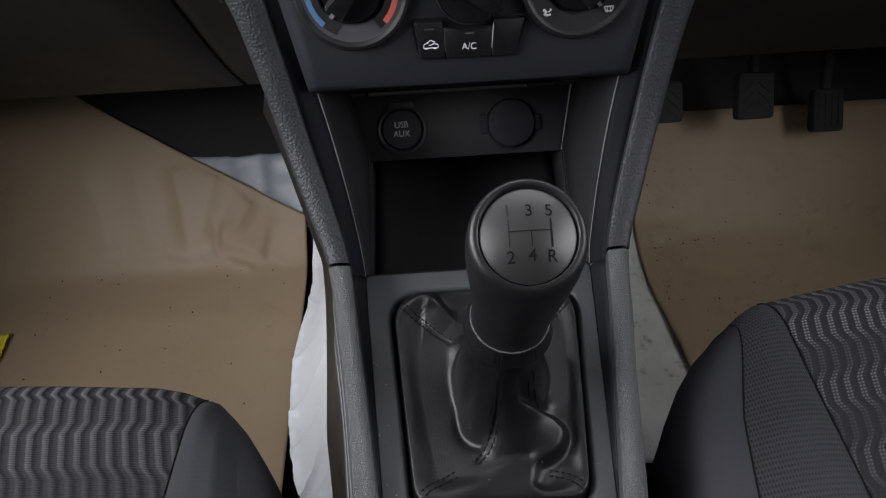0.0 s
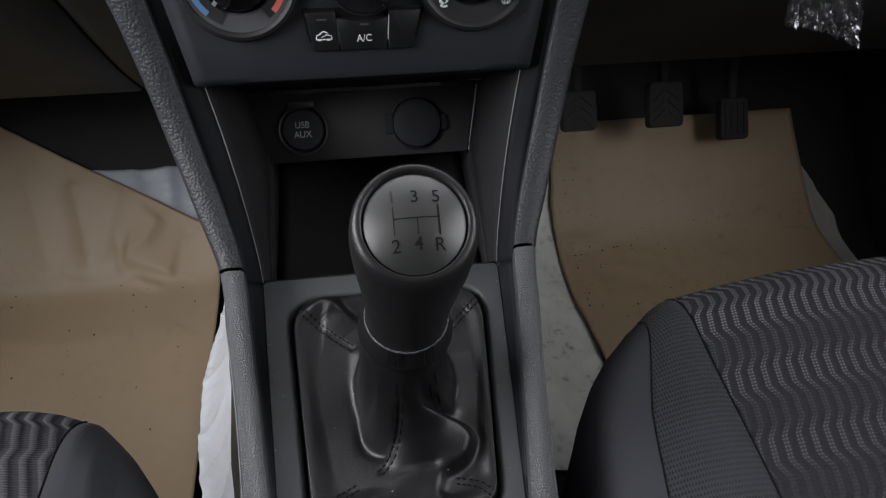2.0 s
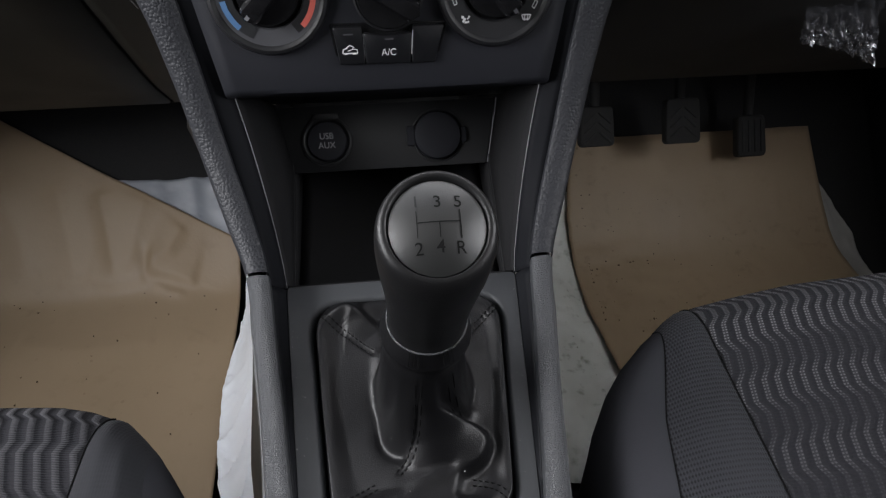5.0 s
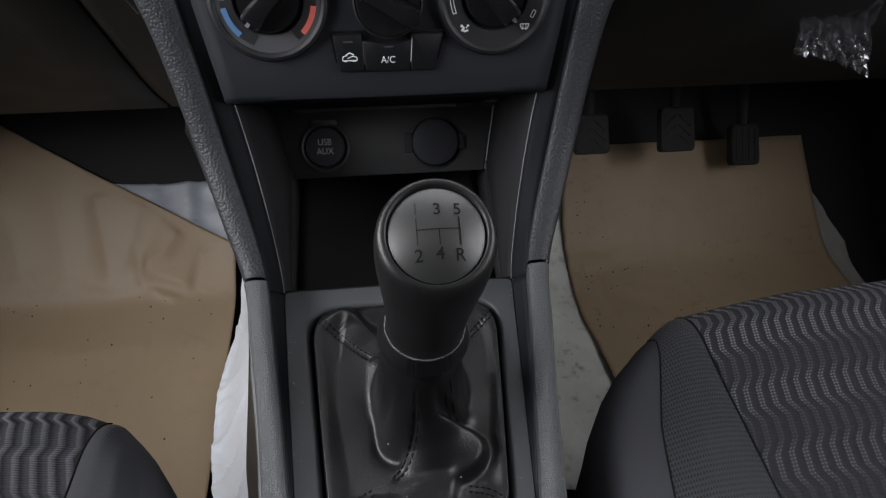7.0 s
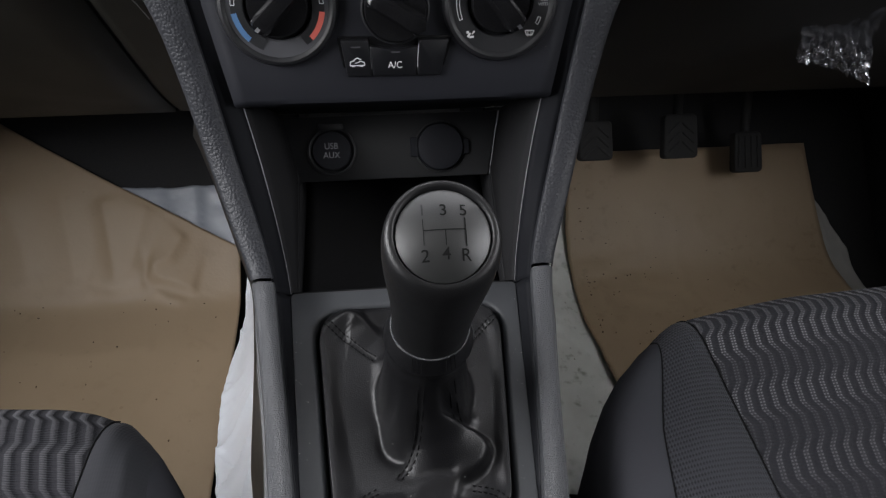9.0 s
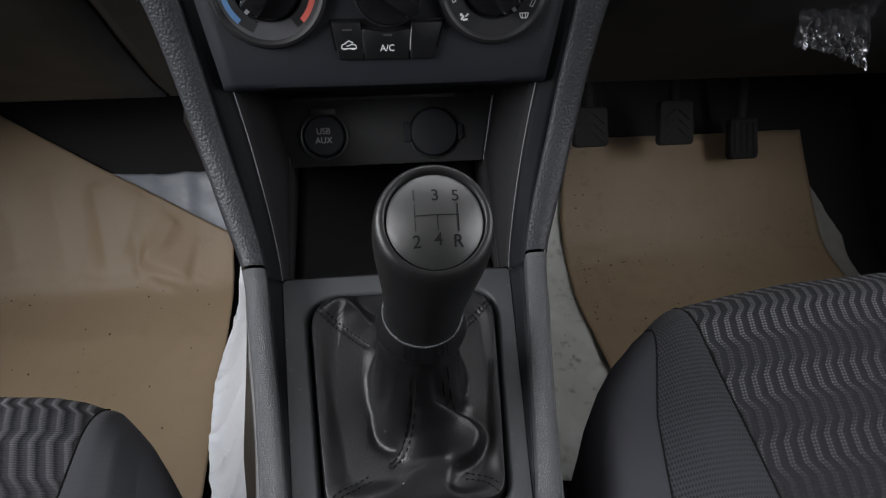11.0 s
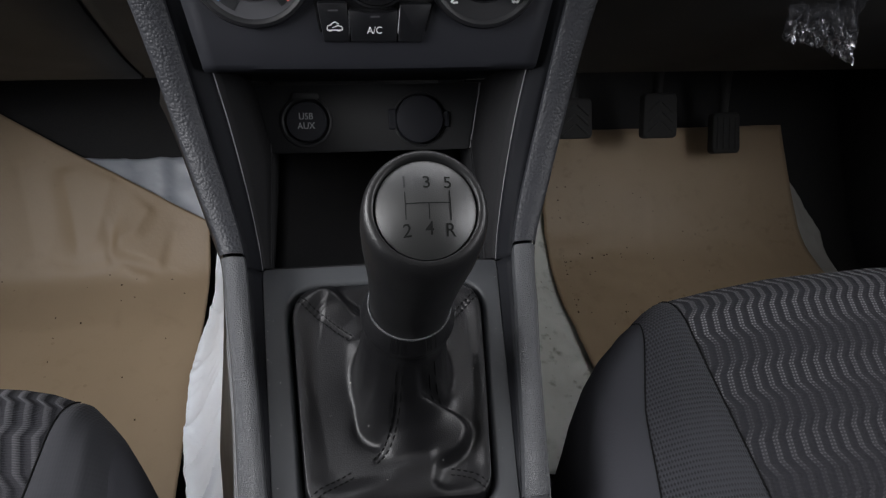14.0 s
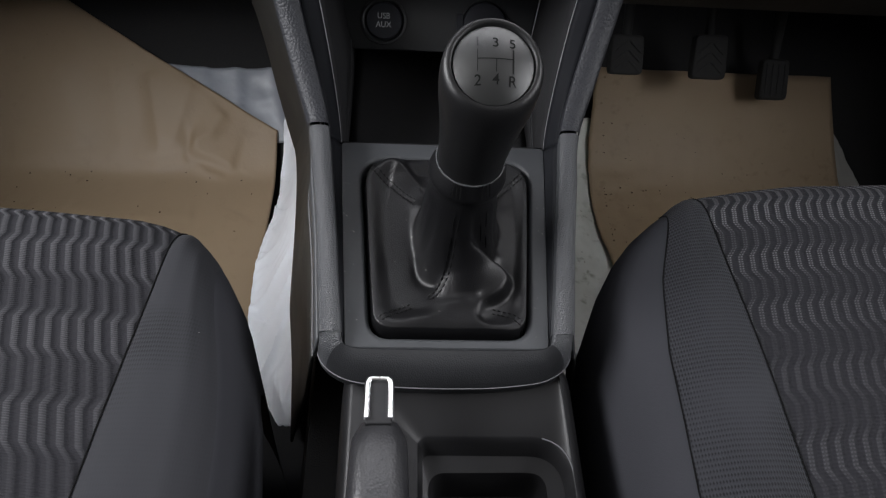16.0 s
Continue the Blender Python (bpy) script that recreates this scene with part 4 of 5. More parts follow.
def cap_put(a, b, d=0.0):
    r2 = min(1.0, (a * a + b * b) / RC ** 2)
    return CAPC + AXIS * 0.0010 + cu * a + cv * b + CAPN * (d + 0.0060 * (1 - r2))


part("cap_groove", lathe([(0.0223, -0.0004), (0.0221, -0.0024), (0.0214, -0.0024)], lambda a, b, d: CAPC + AXIS * 0.001 + cu * a + cv * b + CAPN * d, 56, False), KNOBBODY, knob)
part("cap", grid([[cap_put(p.x, p.y, d) for p in circle2(r, 56)] for r, d in ((RC, -0.003), (RC, -0.0006), (0.0214, 0.0001), (0.0204, 0.0001), (0.0185, 0), (0.014, 0), (0.008, 0), (0.003, 0))], close=True, cap1=True), KNOB, knob, "satin grey knob cap with the shift pattern")
for txt, u, v in (("1", -0.0090, 0.0112), ("3", 0.0003, 0.0106), ("5", 0.0093, 0.0104), ("2", -0.0088, -0.0098), ("4", 0.0005, -0.0092), ("R", 0.0093, -0.0100)):
    P = lambda a, b, d, u=u, v=v: cap_put(u + a, v + b, d)
    part("numeral", text_mesh(txt, 0.0078, P, 0.00025, 1.0, 0.00004), ENGRAVE if txt != "1" else KNOBBODY, knob, "engraved numeral " + txt if txt != "R" else "engraved letter R")
for line in ((0.0003, 0.0016, 0.0190, 0.0005, 0), (-0.0091, 0.0010, 0.0120, 0.0003, 90), (0.0006, -0.0018, 0.0070, 0.0004, 90), (0.0097, 0.0006, 0.0128, 0.0006, 90)):
    part("shift_line", bars(cap_put, [line], 0.00025 if line[4] else 0.00030), ENGRAVE, knob, "engraved line of the shift pattern")

# boot: leather gathered from the plate's opening up to the collar, with slack folds
BOOT_EDGE = ring_scaled(MOUTH, 0.0038)


def ridge(p, curve, highs, inside, width):
    """A fold of the slack leather: its crest follows the curve at the heights given, slopes off on the left and drops on the right."""
    best = (9.0, 0.0, 0.0)
    total = sum((b - a).length for a, b in zip(curve, curve[1:]))
    run = 0.0
    for a, b in zip(curve, curve[1:]):
        d = b - a
        t = max(0.0, min(1.0, (p - a).dot(d) / d.length_squared))
        away = p - (a + d * t)
        dist = away.length
        if dist < best[0]:
            side = (d.x * away.y - d.y * away.x) / max(1e-9, d.length * dist)
            best = (dist, side, run + t * d.length)
        run += d.length
    dist, side, at = best
    # past the ends of the crest the gentle slope turns smoothly into the steep one
    steep = smooth01((side + 1) / 2) if 0.0 < at < total else smooth01(side * 1.2 + 0.1)
    reach = width + (inside - width) * steep
    k = math.exp(-((dist / reach) ** (2.0 - 0.85 * steep)))
    n = len(highs) - 1
    return interp(at / total * n, range(n + 1), highs) * k


def curve2(pts, n=6):
    xs, ys = [p[0] for p in pts], [p[1] for p in pts]
    return [Vector((catmull(xs, s), catmull(ys, s))) for s in dense(0, len(pts) - 1, n * (len(pts) - 1))]


FOLD_S = curve2([(0.0060, 0.2565), (0.0180, 0.2568), (0.0290, 0.2550), (0.0377, 0.2508), (0.0418, 0.2447), (0.0390, 0.2378), (0.0323, 0.2326), (0.0226, 0.2285), (0.0185, 0.2240)])[::-1]
HIGH_S = [0.0085, 0.0100, 0.0115, 0.0125, 0.0140, 0.0165, 0.0220, 0.0310, 0.0420]
FOLD_B = curve2([(-0.0447, 0.2123), (-0.0184, 0.2147), (0.0004, 0.2226), (0.0140, 0.2262), (0.0183, 0.2232), (0.0185, 0.2191), (0.0208, 0.2144), (0.0271, 0.2109), (0.0449, 0.2107)])
HIGH_B = [0.002, 0.0055, 0.0080, 0.0088, 0.0085, 0.0075, 0.0055, 0.0035, 0.001]
FOLD_L = curve2([(-0.0187, 0.3075), (-0.0224, 0.2965), (-0.0237, 0.2815), (-0.0240, 0.2670), (-0.0234, 0.2525), (-0.0198, 0.2455), (-0.0134, 0.2400), (-0.0071, 0.2390)])
HIGH_L = [0.0050, 0.0020, -0.0010, -0.0020, -0.0025, -0.0015, 0.0010, 0.0030]
FOLD_T = curve2([(-0.0540, 0.3352), (-0.0466, 0.3400), (-0.0388, 0.3425), (-0.0297, 0.3360), (-0.0202, 0.3250)])[::-1]
SEAM_C = curve2([(0.0024, 0.2600), (0.0005, 0.2511), (-0.0043, 0.2393), (-0.0116, 0.2321)])
SEAM_BL = curve2([(-0.0253, 0.2255), (-0.0360, 0.2206), (-0.0415, 0.2180), (-0.0470, 0.2135)])
SEAM_TL = curve2([(-0.0575, 0.3415), (-0.0437, 0.3288), (-0.0332, 0.3190), (-0.0230, 0.3105)])
SEAM_TR = curve2([(0.0605, 0.3372), (0.0484, 0.3274), (0.0393, 0.3181)])
SEAM_BR = curve2([(0.0525, 0.2112), (0.0453, 0.2185), (0.0384, 0.2219), (0.0296, 0.2237)])
SEAM_R2 = curve2([(0.0209, 0.2640), (0.0245, 0.2610), (0.0281, 0.2580)])


def ribbon(curve, highs, shift, low):
    """A fold's crest with its heights, and the crease beside it: shift metres to the crest's right, low times as high."""
    out, n = [], len(curve) - 1
    for i, p in enumerate(curve):
        d = (curve[min(i + 1, n)] - curve[max(i - 1, 0)]).normalized()
        h = interp(i / n * (len(highs) - 1), range(len(highs)), highs)
        side = p + Vector((d.y, -d.x)) * shift
        out.append((p, h, side, interp(i / n * (len(low) - 1), range(len(low)), low) * h))
    return out


# the slack leather as a skin stretched between the opening, the collar and the crests and creases of its folds
CELL, BX0, BY0, BNX, BNY = 0.001, -0.075, 0.185, 152, 190
CUFF, NECK_R = 0.064, 0.0222
NECK = Vector((COLLAR.x - 0.0013, COLLAR.y + 0.0135))
skin, held = np.zeros((BNX, BNY)), np.zeros((BNX, BNY), bool)
edge_a = np.array([(e.x, e.y) for e in BOOT_EDGE])
gx, gy = np.meshgrid(BX0 + CELL * np.arange(BNX), BY0 + CELL * np.arange(BNY), indexing="ij")
odd = np.zeros((BNX, BNY), bool)
for (ax, ay), (bx, by) in zip(edge_a, np.roll(edge_a, -1, axis=0)):
    if ay != by:
        odd ^= ((ay > gy) != (by > gy)) & (gx < (bx - ax) * (gy - ay) / (by - ay) + ax)
held |= ~odd
near_collar = (gx - NECK.x) ** 2 + (gy - NECK.y) ** 2 < (NECK_R + 0.001) ** 2
skin[near_collar], held = CUFF, held | near_collar


def pin(p, h):
    i, j = int(round((p.x - BX0) / CELL)), int(round((p.y - BY0) / CELL))
    if 0 <= i < BNX and 0 <= j < BNY and not near_collar[i, j] and odd[i, j]:
        skin[i, j], held[i, j] = h, True


for p, h, q, l in ribbon(FOLD_L, HIGH_L, -0.0026, [1.0, 1.0]):
    pin(q, h - 0.0026)
    pin(p, h)
for crest in (ribbon(FOLD_S, HIGH_S, 0.0042, [0.90, 0.30, 0.0, 0.0, 0.0, 0.05, 0.15, 0.35, 0.7]), ribbon(FOLD_B, HIGH_B, -0.0042, [1.0, 1.0, 1.0, 1.0, 1.0, 0.35, 0.0, 0.0, 0.5])):
    for p, h, q, l in crest:
        pin(q, l)
    for (p, h, *_), (p2, h2, *_) in zip(crest, crest[1:]):
        for k in (0.0, 0.5):
            pin(lerp(p, p2, k), lerp(h, h2, k))
# the neck stands steep over the slack panels and flares a little towards the passenger's side
for ang in range(0, 360, 5):
    out = Vector((math.cos(radians(ang)), math.sin(radians(ang))))
    if 225 < ang < 268:
        steps_down = ((0.0030, 0.046), (0.0055, 0.034))
    elif 267 < ang < 328:
        steps_down = ((0.0012, 0.050),)
    elif 140 < ang < 226:
        steps_down = ((0.0030, 0.040), (0.0052, 0.014))
    else:
        steps_down = ((0.0020, 0.043), (0.0042, 0.020), (0.0085, 0.003))
    for more, high in steps_down:
        pin(NECK + out * (NECK_R + more), high)
VALLEY = curve2([(-0.0183, 0.2306), (0.0009, 0.2318), (0.0200, 0.2334)])
for i, p in enumerate(VALLEY):
    pin(p, interp(i / (len(VALLEY) - 1), [0, 0.5, 1], [0.0030, 0.0050, 0.0075]))
SPINE = curve2([(0.0020, 0.2560), (0.0012, 0.2510), (-0.0012, 0.2450), (-0.0050, 0.2390)], 12)
for i, p in enumerate(SPINE):
    pin(p, interp(i / (len(SPINE) - 1) * 3, [0, 1, 2, 3], [0.029, 0.020, 0.0125, 0.0075]))
for _ in range(1500):
    mean = 0.25 * (np.roll(skin, 1, 0) + np.roll(skin, -1, 0) + np.roll(skin, 1, 1) + np.roll(skin, -1, 1))
    skin = np.where(held, skin, skin + 1.0 * (mean - skin))
for _ in range(10):
    skin = 0.5 * skin + 0.125 * (np.roll(skin, 1, 0) + np.roll(skin, -1, 0) + np.roll(skin, 1, 1) + np.roll(skin, -1, 1))


def skin_at(p):
    u, v = (p.x - BX0) / CELL, (p.y - BY0) / CELL
    i, j = int(u), int(v)
    fu, fv = u - i, v - j
    return float((skin[i, j] * (1 - fu) + skin[i + 1, j] * fu) * (1 - fv) + (skin[i, j + 1] * (1 - fu) + skin[i + 1, j + 1] * fu) * fv)


def boot_height(p, s):
    """Height over the plate; s runs from 0 at the opening to 1 at the collar."""
    h = -0.0150 + 0.0190 * smooth01(s * 13.0 + 0.10) - 0.0045 * smooth01((s - 0.10) / 0.25) * (1 - smooth01((s - 0.7) / 0.3)) + skin_at(p)
    h += ridge(p, FOLD_T, [0.002, 0.006, 0.0085, 0.006, 0.002], 0.014, 0.0050)
    for seam in (SEAM_C, SEAM_TL, SEAM_TR):
        d = min((p - a).length for a in seam)
        h -= 0.0010 * math.exp(-(d / 0.0012) ** 2)
    h += 0.0008 * (noise.noise(V(p.x * 45, p.y * 45, 3.1))) * smooth01(s * 4) * smooth01((1 - s) * 3)
    return h


def boot_point(loop_p, s):
    col = NECK + (loop_p - NECK).normalized() * NECK_R
    p = lerp(loop_p, col, s)
    return p, boot_height(p, s)


NB = len(BOOT_EDGE)
ring_pts = []
for i in range(NB):
    a, b = BOOT_EDGE[i], BOOT_EDGE[(i + 1) % NB]
    k = max(1, int((b - a).length / 0.0016))
    ring_pts += [lerp(a, b, j / k) for j in range(k)]
rows = []
for j in range(84):
    s = (j / 83) ** 1.25
    row = []
    for e in ring_pts:
        p, h = boot_point(e, s)
        row.append(plate_put(p.x, p.y, h))
    rows.append(row)
CU = (V(1, 0, 0) - AXIS * AXIS.x).normalized()
CW = AXIS.cross(CU)
for t, r in ((-0.19, 0.0224), (-0.16, 0.0228), (-0.13, 0.0236), (-0.105, 0.0245), (-0.085, 0.0248), (-0.06, 0.0244), (-0.02, 0.0232), (0.02, 0.0219), (0.050, 0.0209), (0.062, 0.0204), (0.060, 0.0194)):
    row = []
    for e in ring_pts:
        d = (e - NECK).normalized()
        row.append(lerp(COLLAR, CAPC, t) + (CU * d.x + CW * d.y) * r)
    rows.append(row)
boot = part("boot", grid(rows, close=True), LEATHER, lever, "creased black leatherette gear boot", sharp=180)


def boot_z(p):
    """The boot's surface under a point, by the nearest ray from the collar."""
    best = max(ring_pts, key=lambda e: (e - NECK).normalized().dot((p - NECK).normalized()))
    full, d = (best - NECK).length - NECK_R, (p - NECK).length - NECK_R
    s = 1 - max(0.0, min(1.0, d / full))
    return boot_height(p, s)


def stitches(curve, gap, pitch=0.0034, size=0.0021):
    """Two rows of thread along a seam."""
    bm = bmesh.new()
    for off in (-gap, gap):
        run, nxt = 0.0, 0.0006
        for a, b in zip(curve, curve[1:]):
            d = (b - a)
            while nxt < run + d.length:
                q = a + d * ((nxt - run) / d.length)
                nrm = Vector((-d.y, d.x)).normalized() * off
                t = d.normalized() * size / 2
                p0, p1 = q + nrm - t, q + nrm + t
                P0, P1 = plate_put(p0.x, p0.y, boot_z(p0) + 0.0002), plate_put(p1.x, p1.y, boot_z(p1) + 0.0002)
                add_tube(bm, [P0, lerp(P0, P1, 0.5) + V(0, -0.0001, 0.0004), P1], [0.0003, 0.00045, 0.0003], 5)
                nxt += pitch
            run += d.length
    return bm


for c in (SEAM_C, SEAM_BL, SEAM_TL, SEAM_TR, SEAM_BR, SEAM_R2):
    part("stitching", stitches(c, 0.0017), THREAD, boot, "double row of black stitching")
bm = bmesh.new()
for ang in (243, 249, 255, 287, 293, 299):
    a = radians(ang)
    p = V(COLLAR.x + 0.0229 * math.cos(a), COLLAR.y + 0.0002 + 0.0229 * math.sin(a), COLLAR.z)
    add_tube(bm, [p + V(0, 0, 0.0025), p + V(0.0012 * math.cos(a), 0.0012 * math.sin(a), -0.0025), p + V(0.0020 * math.cos(a), 0.0020 * math.sin(a), -0.0065)], 0.00034, 5)
part("stitching", bm, THREAD, boot, "thread ticks under the collar")
# added ring in a paler material, for the highlight along the cuff's top
part("cuff_lip_highlight", tube([lerp(COLLAR, CAPC, 0.060) + (CU * math.cos(a) + CW * math.sin(a)) * 0.0211 for a in (2 * math.pi * k / 48 for k in range(49))], 0.0006, 8), RAIL, boot, "thin pale ring added for the highlight on the cuff's lip")
# ---- handbrake ----
hand = thing("handbrake", (-0.045, 0.06, 0.384), "black handbrake lever with a chrome-edged release button", "handbrake")
HB0, HB1 = V(-0.0425, -0.12, 0.452), V(-0.0430, 0.136, 0.428)
rows = []
for i in range(31):
    t = i / 30
    c = lerp(HB0, HB1, t)
    w = interp(t, [0, 0.5, 0.85, 0.95, 0.985, 1.0], [0.0165, 0.0165, 0.0167, 0.0160, 0.0145, 0.0110])
    h = interp(t, [0, 0.85, 0.95, 1.0], [0.0140, 0.0140, 0.0130, 0.0095])
    rows.append([c + V(math.cos(a) * w * (1 + 0.12 * abs(math.sin(2 * a))), 0, math.sin(a) * h * (1 + 0.12 * abs(math.sin(2 * a)))) for a in (2 * math.pi * k / 24 for k in range(24))])
part("grip", grid(rows, close=True, cap0=True, cap1=True), GRIP, hand, "grained black grip")
# release button: a dark tongue with a chrome rim round its tip
BT = plane_put((-0.0437, 0.1385, 0.4405), (1, 0.0, 0), (0, 0.985, -0.02))
tip = rounded([(-0.0078, -0.006), (0.0078, -0.006), (0.0078, 0.0235), (-0.0078, 0.0235)], [0.001, 0.001, 0.0045, 0.0045], 8)
button_b = part("button", slab(tip, lambda a, b, d: BT(a, b, d - 0.010 if d < 0 else d - 0.001), 0.001, 0.001), DARK, hand)
path = [V(-0.0070, -0.0030, 0), V(-0.0070, 0.0195, 0), V(-0.0064, 0.0220, 0), V(-0.0048, 0.0229, 0), V(0, 0.0231, 0), V(0.0048, 0.0229, 0), V(0.0064, 0.0220, 0), V(0.0070, 0.0195, 0), V(0.0070, -0.0030, 0)]
part("button_rim", tube([BT(p.x, p.y, 0.0004) for p in path], 0.0020, 10), CHROME, button_b, "bright chrome rim")

# ---- seats ----
def seat(side, yf0, label):
    """A front seat cushion: a striped centre panel, knitted bolsters and plain side skirts."""
    st = thing("car_seat", (side * 0.36, 0.0, 0.04), label, "car seat", "front seats")
    OX = [0.099, 0.105, 0.111, 0.124, 0.149, 0.172, 0.204, 0.284, 0.368]
    OY = [-0.250, -0.190, -0.145, -0.095, -0.045, -0.022, -0.008, 0.003, 0.008]
    if side < 0:
        OX = [0.116, 0.121, 0.125, 0.132, 0.144, 0.163, 0.182, 0.204, 0.224, 0.284, 0.368]
        OY = [-0.330, -0.200, -0.155, -0.106, -0.066, -0.0325, -0.0160, -0.0065, -0.002, 0.003, 0.008]
    BX = 0.140 if side > 0 else 0.147
    IN = 0.101 if side > 0 else 0.136

    def fore(x):
        """How far the front edge reaches at x; the same towards the door."""
        xx = x if x < 0.37 else 0.74 - x
        return yf0 + interp(xx, OX, OY)

    PX = [0.090, 0.094, 0.104, 0.120, 0.138, 0.150, 0.165, 0.185, 0.198, 0.204, 0.210, 0.240, 0.300, 0.37]
    PZ = [0.300, 0.350, 0.388, 0.413, 0.427, 0.4330, 0.4385, 0.4405, 0.4392, 0.4372, 0.4375, 0.4405, 0.4425, 0.443]
    if side < 0:
        PX = [0.136, 0.1365, 0.138, 0.141, 0.146, 0.154] + PX[6:]
        PZ = [0.345, 0.366, 0.392] + PZ[3:]
    else:
        PX, PZ = [0.101, 0.104, 0.111, 0.122] + PX[4:], [0.335, 0.360, 0.390] + PZ[3:]

    def top_z(x):
        xx = x if x < 0.37 else 0.74 - x
        return interp(xx, PX, PZ)

    S1, RATE = (0.187, 0.065) if side < 0 else (0.202, -0.010)

    def lean(x, y):
        """The seams drift sideways towards the back."""
        xx = x if x < 0.37 else 0.74 - x
        k = max(0.0, yf0 - y)
        d1 = S1 + RATE * min(k, 0.4) - 0.204
        d2 = interp(k, [0.02, 0.06, 0.10, 0.16, 0.25], [0.040, 0.027, 0.013, 0.001, -0.005]) + (d1 * 0.6 if side < 0 else 0)
        d0 = interp(k, [0.08, 0.16, 0.28, 0.45], [0, 0.008, 0.016, 0.022]) if side > 0 else -interp(k, [0.06, 0.09, 0.13, 0.18, 0.3], [0, 0.001, 0.011, 0.017, 0.022])
        d = interp(xx, [IN, BX, 0.204, 0.37], [d0, d2 + 0.2 * d0 if side > 0 else 0.5 * d2 + 0.6 * d0, d1, 0])
        return x + (d if x < 0.37 else -d)

    def column(x):
        """From the back of the cushion along the top, over the front edge and down."""
        row, yf, zt = [], fore(lean(x, yf0 - 0.03)), top_z(x)
        R, yb = 0.045, -0.30
        for i in range(40):
            y = lerp(yb, yf - R * 0.72, i / 39)
            crown = 0.006 * math.sin(math.pi * min(1, max(0, (y + 0.1) / (yf + 0.1)))) + 0.002 * noise.noise(V(x * 9, y * 9, side))
            row.append(V(side * lean(x, y), y, zt + crown - 0.03 * max(0, yf - R - y) * 0.2))
        z0 = row[-1].z
        for k in range(1, 11):
            a = math.pi / 2 * k / 10
            y = yf - R * 0.72 + R * math.sin(a) * 0.98
            row.append(V(side * lean(x, y), y, z0 - R * (1 - math.cos(a))))
        zl = row[-1].z
        for d in (0.03, 0.08, 0.16, 0.24):
            row.append(V(row[-1].x, row[-1].y - 0.004, max(0.10, zl - d)))
        return row

    def sheet(xs):
        return grid([column(x) for x in xs])

    def steps(a, b, n):
        return [lerp(a, b, i / n) for i in range(n + 1)]

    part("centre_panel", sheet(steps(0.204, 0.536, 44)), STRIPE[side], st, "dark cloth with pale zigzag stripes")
    for m in (0, 1):
        f = (lambda x: x) if m == 0 else (lambda x: 0.74 - x)
        part("bolster", sheet([f(x) for x in steps(BX, 0.204, 16)]), KNIT[side], st, "charcoal knitted bolster")
        part("side_skirt", sheet([f(x) for x in [lerp(IN, BX, q) for q in (0, 0.01, 0.04, 0.08, 0.16, 0.28, 0.42, 0.56, 0.7, 0.8, 0.9, 1)]]), SKIRT, st, "plain charcoal side cloth")
        for sx, nm in ((0.204, "panel_seam"), (BX, "bolster_seam"))[:2 if side > 0 else 1]:
            pts = [p + V(0, 0.0004, 0.0006) for p in column(f(sx))[:47]]
            part(nm, tube(pts, 0.0005, 6), THREAD, st, "dark sewn seam")
    part("seat_base", box(pose(side * 0.37, -0.05, 0.19), 0.40, 0.42, 0.26, 0.03), BLACK, st, "black seat base and rails")
    return st


seat(-1, 0.2975, "charcoal cloth front passenger seat with zigzag striped centre")
seat(1, 0.345, "charcoal cloth driver's seat with zigzag striped centre")


# ---- floor coverings ----
def crease(x, y, cx, cy, ang, length, width, rise):
    """A soft fold in a sheet, running along ang from its middle."""
    c, s = math.cos(radians(ang)), math.sin(radians(ang))
    u, v = (x - cx) * c + (y - cy) * s, -(x - cx) * s + (y - cy) * c
    return rise * math.exp(-(u / length) ** 2) * math.exp(-abs(v / width) ** 1.5)


def pinch(x, y, pts, rise, left, right):
    """A sharp fold along a line: straight flanks of two widths, fading at the ends."""
    p, best, run = Vector((x, y)), None, 0.0
    for a, b in zip(pts, pts[1:]):
        a, b = Vector(a), Vector(b)
        d = b - a
        t = max(0.0, min(1.0, (p - a).dot(d) / d.length_squared))
        away = p - (a + d * t)
        if best is None or away.length < best[0]:
            best = (away.length, d.x * away.y - d.y * away.x, run + t * d.length)
        run += d.length
    dist, turn, at = best
    k = max(0.0, 1 - dist / (left if turn > 0 else right))
    return rise * k * (0.35 + 0.65 * k) * smooth01(at / 0.015 + 0.25) * smooth01((run - at) / 0.015 + 0.25)


